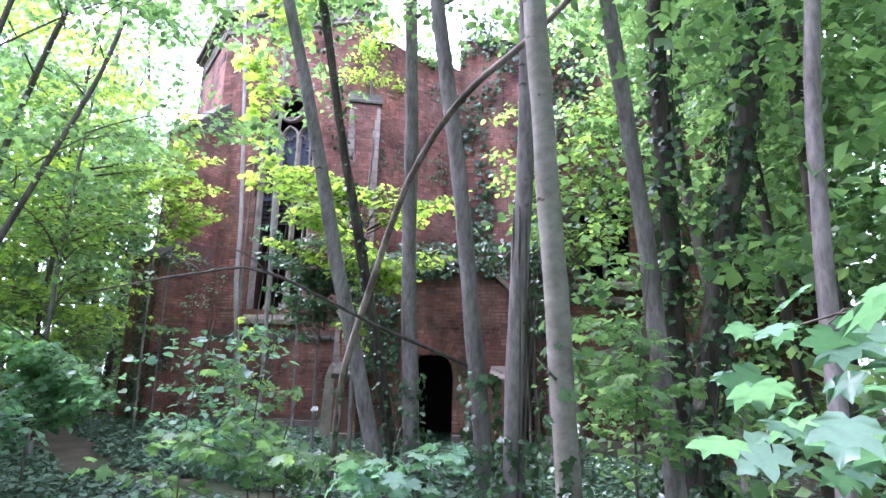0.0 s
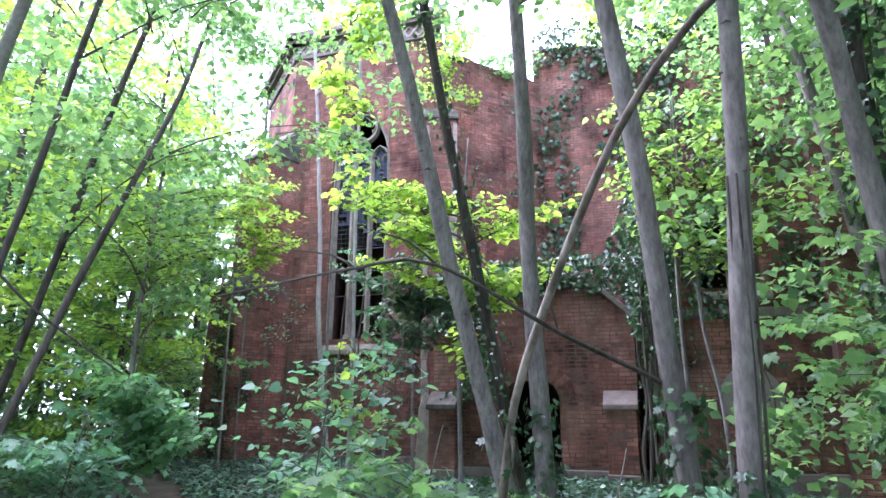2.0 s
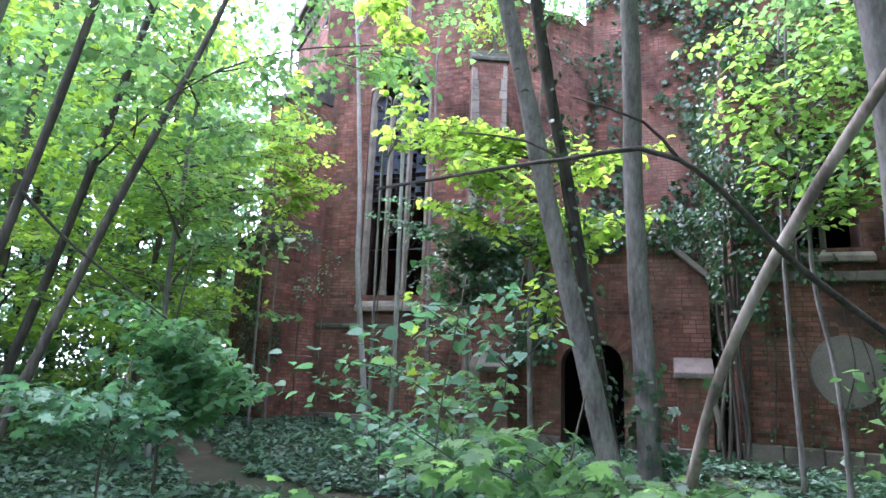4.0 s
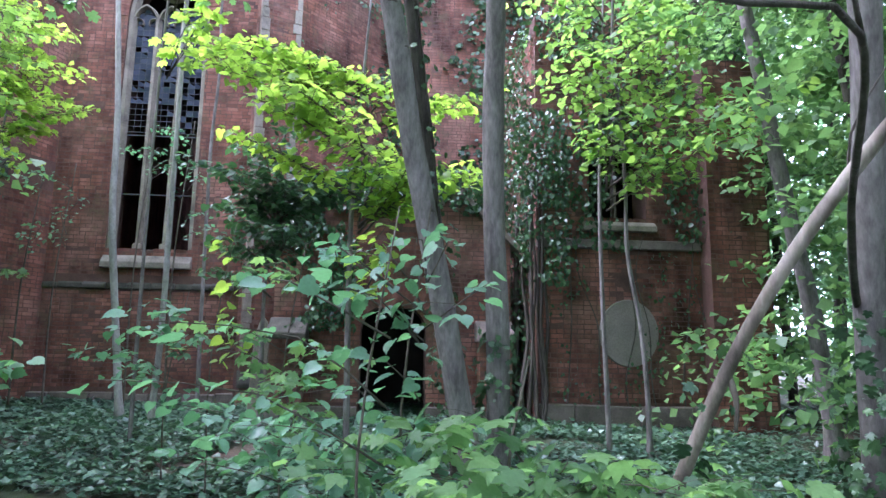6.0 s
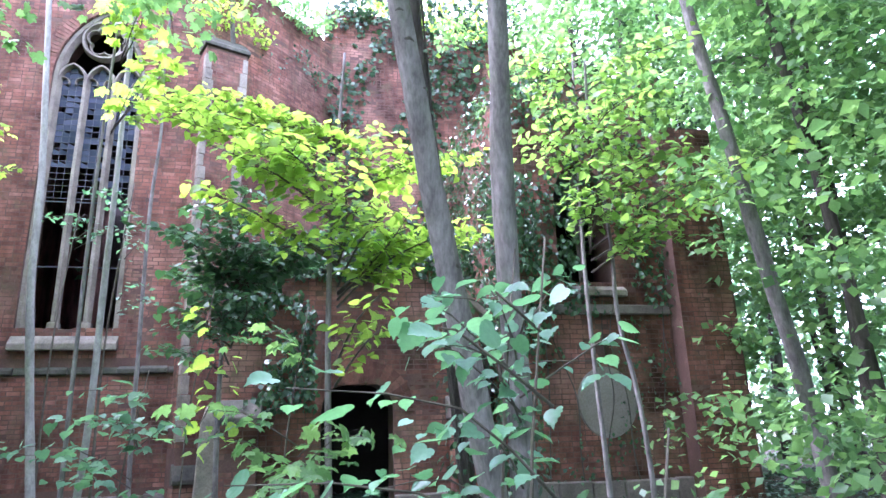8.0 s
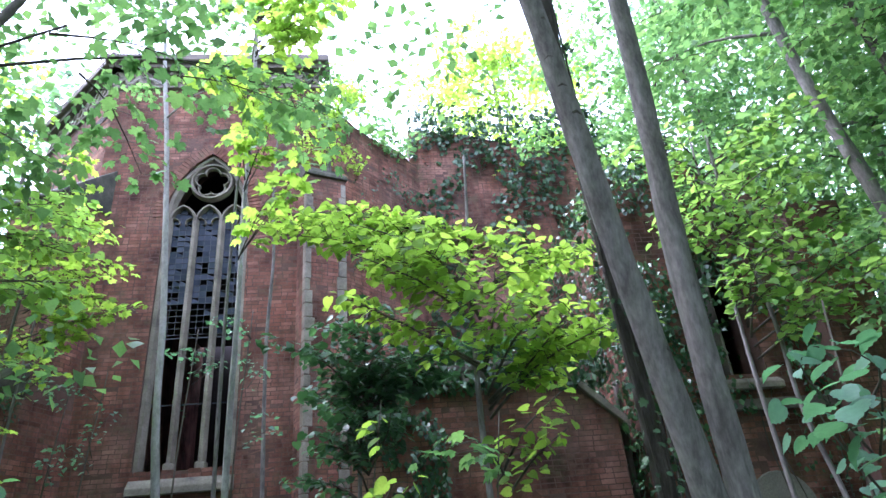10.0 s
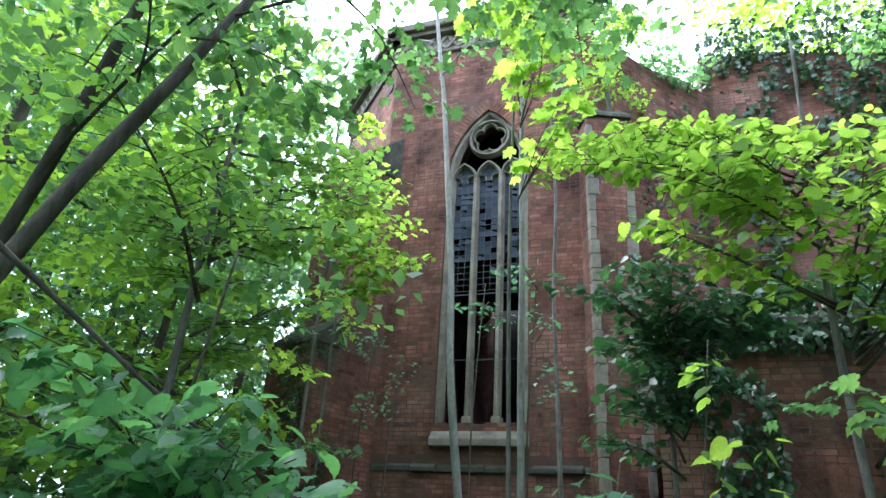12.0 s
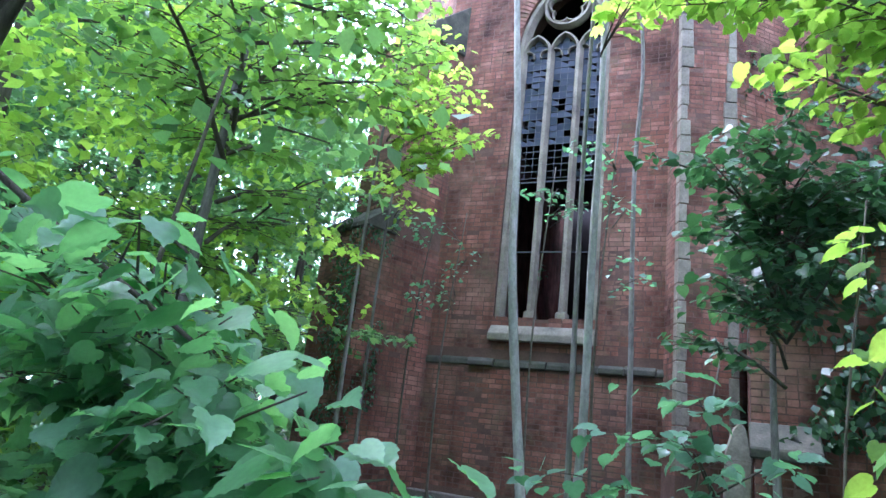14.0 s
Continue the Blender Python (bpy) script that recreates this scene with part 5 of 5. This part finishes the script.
for k, q in enumerate((((6.23, -11.93, 2.3), (6.1, -12.05, 2.42), (5.85, -12.2, 2.48)), ((6.8, -11.1, 2.0), (6.75, -11.2, 2.3), (6.85, -11.3, 2.55)), ((5.8, -12.1, 2.27), (5.65, -12.1, 2.36), (5.4, -12.2, 2.38)))):
    bm = bmesh.new()
    tube(bm, q, 0.009, 0.003, 5, 0.1, 0.1, 2 + k)
    held(link_bm("side_twig", bm, BARK_DARK, smooth=True), bough)


# shrubs rooted on the broken wall tops
f = Foliage()
ws = empty("wall_shrub", (HALF + 0.3, 0.2, 9.7), "leafy shrub rooted on the broken wall top", "bush")
bm = bmesh.new()
tube(bm, ((HALF + 0.25, 0.0, 9.4), (HALF + 0.2, -0.25, 10.6), (HALF + 0.3, -0.2, 12.2)), 0.05, 0.02, 7, 0.3, 0.2)
held(link_bm("stem", bm, BARK, smooth=True), ws)
wr = random.Random(9)
for k in range(26):
    f.cloud((HALF + wr.uniform(-0.5, 0.9), wr.uniform(-0.6, 0.5), wr.uniform(9.8, 12.6)), (0.4, 0.4, 0.18), 60, 0.11, 0.45)
f.finish(ws, "small", LEAF_LIME, "foliage")
ws = empty("wall_shrub", (HALF + 1.6, 1.5, 11.4), "low bushes growing along the slanting wall top", "bush")
f = Foliage()
for k in range(26):
    q = wr.uniform(0.2, 3.4)
    f.cloud((HALF + q * 0.7071 - 0.1, q * 0.7071 - 0.2, wr.uniform(11.2, 12.6)), (0.5, 0.5, 0.22), 60, 0.12, 0.45)
f.finish(ws, "small", LEAF, "foliage")
ws = empty("wall_shrub", (8.5, 2.6, 12.2), "dark bushes growing along the ruined wall top", "bush")
f = Foliage()
for k in range(40):
    f.cloud((wr.uniform(5.0, 14), 2.4 + wr.uniform(-0.4, 0.5), wr.uniform(11.2, 13.4)), (0.6, 0.5, 0.3), 70, 0.13, 0.5)
f.finish(ws, "small", LEAF_IVY, "foliage")

# small leafy shoots on and beside the saplings
for base, ends, lab in (((0.25, -1.2), ((-0.35, -0.95, 5.2, 0.3), (0.4, -0.6, 5.3, 0.3), (0.8, -1.2, 5.0, 0.3)), "leafy shoot growing beside the pale sapling"),
                        ((1.45, -2.7), ((1.7, -3.0, 4.2, 0.35), (1.1, -3.0, 5.0, 0.35), (1.9, -2.8, 3.6, 0.3)), "leafy shoot growing by the window jamb"),
                        ((-1.15, -1.2), ((-1.5, -1.6, 3.6, 0.35), (-0.9, -1.5, 4.1, 0.3), (-1.7, -1.5, 4.6, 0.3)), "thin forked shoot against the choir wall"),
                        ((-1.5, -1.6), ((-1.9, -1.9, 4.4, 0.4), (-1.3, -2.1, 3.3, 0.3)), "thin forked shoot against the choir wall")):
    plant("shoot", base, lab, "sapling", ends, 0.022, "small", LEAF_DEEP, 0.1, 0.08, more=2, jit=0.2)


def marks(a, b, rad, z0, z1, n, seed, name, mat, w=0.035, h=0.012, owner=""):
    """Small dark bark scars lying on a trunk."""
    r = random.Random(seed)
    for k in range(n):
        bm = bmesh.new()
        z = z0 + (z1 - z0) * (k + r.random()) / n
        c = Vector(leaning(a, b, z))
        t = r.uniform(-2.9, -0.2)
        o = Vector((math.cos(t), math.sin(t), 0))
        s = Vector((-o.y, o.x, 0))
        q = c + o * rad * (1 - 0.03 * z)
        L, H = w * r.uniform(0.6, 1.4), h * r.uniform(0.6, 1.5)
        ring = [bm.verts.new(q + s * L * math.cos(p) + Vector((0, 0, H * math.sin(p) - 0.35 * L * abs(math.cos(p)))) - o * 0.25 * L * abs(math.cos(p))) for p in (k2 * math.pi / 4 for k2 in range(8))]
        top = bm.verts.new(q + o * 0.008)
        for i in range(8):
            bm.faces.new((ring[i], ring[(i + 1) % 8], top))
        held(link_bm(name, bm, mat), next(c for c in bpy.data.objects[owner].children if c.name.startswith("trunk")))


marks((8.47, -12.79, 0), (8.24, -13.13, 4), 0.061, 0.3, 5, 26, 2, "bark_scar", BARK_DARK, owner="beech_tree")
marks((7.9, -10.6, 0), (8.01, -11.08, 4), 0.078, 0.6, 5, 14, 3, "bark_scar", BARK_DARK, owner="maple_tree")
marks((5.82, -7.52, 0), (4.99, -8.2, 4), 0.105, 0.6, 6, 14, 4, "bark_scar", BARK_DARK, owner="maple_tree.002")
# old frost crack on the straight trunk
bm = bmesh.new()
c = [Vector(leaning((7.9, -10.6, 0), (8.01, -11.08, 4), z)) + Vector((-0.005, -0.073, 0)) for z in (2.45, 2.55, 2.68, 2.8)]
tube(bm, c, 0.012, 0.007, 6, 0.5, 0.05)
held(link_bm("bark_crack", bm, BARK_DARK, smooth=True), next(c for c in bpy.data.objects["maple_tree"].children if c.name.startswith("trunk")))


def vines(name, label, paths, rad=0.02):
    for k, pts in enumerate(paths):
        bm = bmesh.new()
        tube(bm, pts, rad, rad * 0.5, 6, 0.4, 0.12, k)
        tagged(link_bm(name, bm, BARK_DARK, smooth=True), label, "vine", "old ivy stems")


rr = random.Random(40)
stems = []
for k in range(7):
    x, y = 7.2 + 0.06 * k, -3.02 - 0.05 * (k % 3)
    stems.append([(x + rr.uniform(-0.06, 0.06), y + rr.uniform(-0.04, 0.04), z) for z in (0.1, 0.9, 1.8, 2.7, 3.6, 4.6)])
vines("ivy_stem", "thick old ivy stem climbing the wall recess", stems, 0.035)
stems = []
for k in range(6):
    x = 7.9 + 0.5 * k
    stems.append([(x + rr.uniform(-0.15, 0.15) + 0.05 * i * (-1) ** k, -3.0 - 0.02 * (k % 2), z) for i, z in enumerate((0.2, 1.0, 1.9, 2.8, 3.6))])
vines("ivy_stem", "thin ivy stem creeping over the brick wall", stems, 0.012)
stems = []
for (a, b2, rad, top) in (((9.4, -8.6, 0), (9.38, -9.14, 4), 0.12, 6), ((9.45, -9.25, 0), (10.05, -9.34, 4), 0.13, 6), ((5.75, -6.6, 0), (5.2, -7.65, 4), 0.08, 7), ((7.9, -10.6, 0), (8.01, -11.08, 4), 0.085, 3)):
    for s in (-2.4, -1.5, -0.7):
        stems.append([tuple(Vector(leaning(a, b2, z)) + Vector((math.cos(s + 0.25 * math.sin(z * 1.3)), math.sin(s + 0.25 * math.sin(z * 1.3)), 0)) * rad * (1 - 0.05 * z)) for z in (0.1, top * 0.25, top * 0.5, top * 0.75, top)])
vines("ivy_stem", "ivy stem clinging to a tree trunk", stems, 0.014)


# ---------------------------------------------------------------- ivy
def ivy_patch(name, m, u0, u1, z0, z1, n, label, seed=0, size=0.08, thr=0.0, depth=0.12):
    r = np.random.default_rng(seed)
    u = r.uniform(u0, u1, n)
    z = r.uniform(z0, z1, n)
    keep = np.array([noise.noise(Vector((a * 0.9, b * 0.6, seed))) + 0.4 * noise.noise(Vector((a * 3, b * 3, seed))) > thr for a, b in zip(u, z)])
    u, z = u[keep], z[keep]
    v = -0.02 - depth * r.random(len(u)) ** 2
    P = np.stack([u, v, z], 1)
    M = np.array(m)
    P = P @ M[:3, :3].T + M[:3, 3]
    out = -M[:3, 1]
    nor = out + np.array((0, 0, 0.6)) + r.normal(scale=0.4, size=P.shape)
    way = np.array((0, 0, -1.0)) + r.normal(scale=0.6, size=P.shape)
    ob = leaf_mesh(name, P, way, nor, size * r.uniform(0.6, 1.3, len(P)), "maple" if size > 0.1 else "small", LEAF_IVY)
    return tagged(ob, label, "ivy", kind="stuff")


ivy_patch("ivy", facing(-2.6, 0.25, -22.5) @ Matrix.Translation((0, -1.62, 0)), -0.1, 0.7, 0.2, 4.8, 1500, "ivy covering the corner buttress", 3, 0.07, -0.02, 0.2)
ivy_patch("ivy", facing(-2.6, 0.25, -22.5) @ Matrix.Translation((0.65, 0, 0)) @ Matrix.Rotation(math.pi / 2, 4, "Z"), -1.65, -1.1, 0.2, 4.6, 900, "ivy on the flank of the corner buttress", 17, 0.07, 0.0, 0.15)
ivy_patch("ivy", ML, 0, FL, 0, 9, 3500, "ivy on the slanting choir wall", 4, 0.1, 0.05, 0.25)
ivy_patch("ivy", M4, 0, 10, 4, 13.2, 9000, "thick ivy over the ruined wall", 5, 0.12, -0.1, 0.4)
ivy_patch("ivy", MR, 0, FL, 7.5, 12, 2200, "ivy strands on the slanting wall", 6, 0.09, 0.12, 0.3)
ivy_patch("ivy", MRW, 7.42, 11.3, 3.2, 7.6, 4200, "ivy on the vestry wall", 7, 0.1, -0.02, 0.3)
ivy_patch("ivy", MRW, 7.6, 11.3, 0.3, 3.2, 900, "thin ivy on the vestry wall", 8, 0.07, 0.15, 0.1)
ivy_patch("ivy", MB, 3.0, 4.4, 1.8, 4.4, 2200, "dark ivy over the porch corner", 9, 0.1, -0.15, 0.35)
ivy_patch("ivy", wall_frame((0, -3.05), (1, 0)), 7.0, 7.9, 2.6, 5.6, 1500, "hanging ivy in the wall recess", 15, 0.09, -0.2, 0.4)
# leaf sheet added to block sun on the recess side and keep it dark
ivy_patch("ivy", wall_frame((7.42, 2.5), (0, -1)), 1.5, 5.4, 1.0, 7.6, 3600, "added ivy leaves shading the side of the recess", 16, 0.1, -0.7, 0.3)
ivy_patch("ivy", MB, 4.0, 7.0, 3.9, 4.7, 1500, "ivy along the porch ledge", 10, 0.1, -0.1, 0.3)


def trunk_ivy(a, b, z0, z1, rad, n, seed, label, size=0.07):
    r = np.random.default_rng(seed)
    z = z0 + (z1 - z0) * r.random(n) ** 1.6
    t = r.uniform(0, 2 * math.pi, n)
    c = np.array([leaning(a, b, q) for q in z])
    o = np.stack([np.cos(t), np.sin(t), 0 * t], 1)
    rr = rad + 0.1 * r.random(n) ** 2 * (1.4 - (z - z0) / (z1 - z0))
    P = c + o * rr[:, None]
    way = np.array((0, 0, -0.8)) + o * 0.3 + r.normal(scale=0.5, size=P.shape)
    ob = leaf_mesh("ivy", P, way, o + np.array((0, 0, 0.5)) + r.normal(scale=0.3, size=P.shape), size * r.uniform(0.6, 1.3, n), "maple", LEAF_IVY)
    tagged(ob, label, "ivy", kind="stuff")


trunk_ivy((8.47, -12.79, 0), (8.24, -13.13, 4), -0.1, 1.75, 0.09, 160, 1, "ivy climbing the pale trunk", 0.06)
trunk_ivy((7.68, -10.0, 0), (7.3, -10.65, 4), -0.1, 1.7, 0.16, 420, 2, "ivy clump at the foot of a trunk")
trunk_ivy((7.9, -10.6, 0), (8.01, -11.08, 4), -0.1, 1.2, 0.16, 320, 3, "ivy clump at the foot of a trunk")
trunk_ivy((6.06, -7.06, 0), (5.99, -7.4, 4), -0.1, 1.7, 0.18, 260, 4, "ivy leaves on the upright trunk")
trunk_ivy((5.75, -6.6, 0), (5.2, -7.65, 4), 0.5, 9, 0.1, 420, 5, "ivy strands on the thin dark trunk", 0.06)
trunk_ivy((9.4, -8.6, 0), (9.38, -9.14, 4), 0, 7, 0.15, 900, 6, "ivy on the dark trunk", 0.09)
trunk_ivy((9.45, -9.25, 0), (10.05, -9.34, 4), 0, 8, 0.16, 1100, 7, "ivy on the broken trunk", 0.09)
trunk_ivy((6.0, -10.2, -0.1), (6.4, -10.95, 1.6), 0.1, 1.5, 0.07, 90, 8, "ivy on the dead log", 0.06)


# ---------------------------------------------------------------- ground cover and far woods
TRAIL = ((5.2, -8.3), (2.6, -7.3), (0.56, -6.74), (-2.07, -4.49), (-5.2, -2.13), (-12, 1))


def on_path(x, y):
    for (ax, ay), (bx, by) in zip(TRAIL, TRAIL[1:]):
        dx, dy = bx - ax, by - ay
        f = min(1, max(0, ((x - ax) * dx + (y - ay) * dy) / (dx * dx + dy * dy)))
        if math.hypot(x - ax - f * dx, y - ay - f * dy) < 0.42 + 0.2 * noise.noise(Vector((x * 2, y * 2, 6))):
            return True
    return False


def ground_cover():
    r = np.random.default_rng(12)
    n = 62000
    x = np.concatenate([r.uniform(-4, 10.5, n), r.normal(3, 8, 60000)])
    y = np.concatenate([r.uniform(-13, -0.2, n), np.minimum(-0.3, r.normal(-9, 6, 60000))])
    keep = np.array([not on_path(a, b) and noise.noise(Vector((a * 0.8, b * 0.8, 2))) > -0.4 for a, b in zip(x, y)])
    x, y = x[keep], y[keep]
    P = np.array([(a, b, ground_height(a, b) + 0.02 + 0.1 * c) for a, b, c in zip(x, y, r.random(len(x)))])
    w = r.normal(size=P.shape)
    w[:, 2] = r.uniform(-0.3, 0.3, len(P))
    nor = np.array((0, 0, 1.0)) + r.normal(scale=0.35, size=P.shape)
    tagged(leaf_mesh("ground_ivy", P, w, nor, 0.092 * r.uniform(0.6, 1.4, len(P)), "flat", LEAF_GROUND), "low ivy covering the woodland floor", "ivy", kind="stuff")


ground_cover()


def far_woods():
    f = Foliage()
    r = random.Random(77)
    bm = bmesh.new()
    # full ring of trees; its unseen part behind the walk is added for shade
    for k in range(230):
        ang = r.uniform(0, 2 * math.pi)
        d = r.uniform(13, 42)
        x, y = 3 + d * math.cos(ang), -9 + d * math.sin(ang)
        if -7 < x < 15 and y > -6:
            continue
        h = r.uniform(12, 20)
        g = ground_height(x, y)
        tube(bm, ((x, y, g - 0.2), (x + r.uniform(-0.5, 0.5), y, h * 0.5), (x + r.uniform(-1, 1), y + r.uniform(-1, 1), h)), r.uniform(0.09, 0.2), 0.04, 6, 0.1, 1.5)
        for q in range(r.randint(10, 15)):
            z = r.uniform(0.12, 1.0) * h
            c = (x + r.gauss(0, 1.5), y + r.gauss(0, 1.5), z)
            s = r.uniform(1.0, 2.0)
            f.cloud(c, (s, s, s * 0.5), int(105 * s), 0.24, 0.5)
    t = empty("far_woods", (3, -30, 0), "dense green woodland all around, unseen rear part added for shade", "woods", kind="stuff")
    held(link_bm("trunks", bm, BARK_DARK, smooth=True), t)
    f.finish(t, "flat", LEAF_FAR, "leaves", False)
    # dense thicket closing the wood low down
    f = Foliage()
    for k in range(1700):
        ang = r.uniform(0, 2 * math.pi)
        d = r.uniform(15, 34)
        x, y = 2 + d * math.cos(ang), -7 + d * math.sin(ang)
        if -7 < x < 15 and y > -6:
            continue
        f.cloud((x, y, r.uniform(0.03, 1.0) * (6 + 0.45 * d)), (1.8, 1.8, 0.9), 120, 0.27, 0.6)
    t = empty("far_thicket", (-20, -8, 0), "dense green thicket between the far trees", "woods", kind="stuff")
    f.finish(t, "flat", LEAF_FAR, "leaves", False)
    # low undergrowth
    f = Foliage()
    for k in range(620):
        x, y = r.uniform(-18, 24), r.uniform(-18, 4)
        if (-3.5 < x < 8.6 and y > -12.5) or y > -3.5 and -5 < x < 12:
            continue
        if abs(x - 5.5) < 4.5 and y < -8.5 or math.hypot(x - 8, y + 15.5) < 3:
            continue
        f.cloud((x, y, r.uniform(0.3, 1.6)), (0.9, 0.9, 0.6), 130, 0.14, 0.5)
    t = empty("undergrowth", (-6, -8, 0), "leafy undergrowth between the trees", "undergrowth", kind="stuff")
    f.finish(t, "flat", LEAF, "leaves", False)


far_woods()

# single bricks last
for m, single, core in LATER:
    brick_pieces(m, single, core)
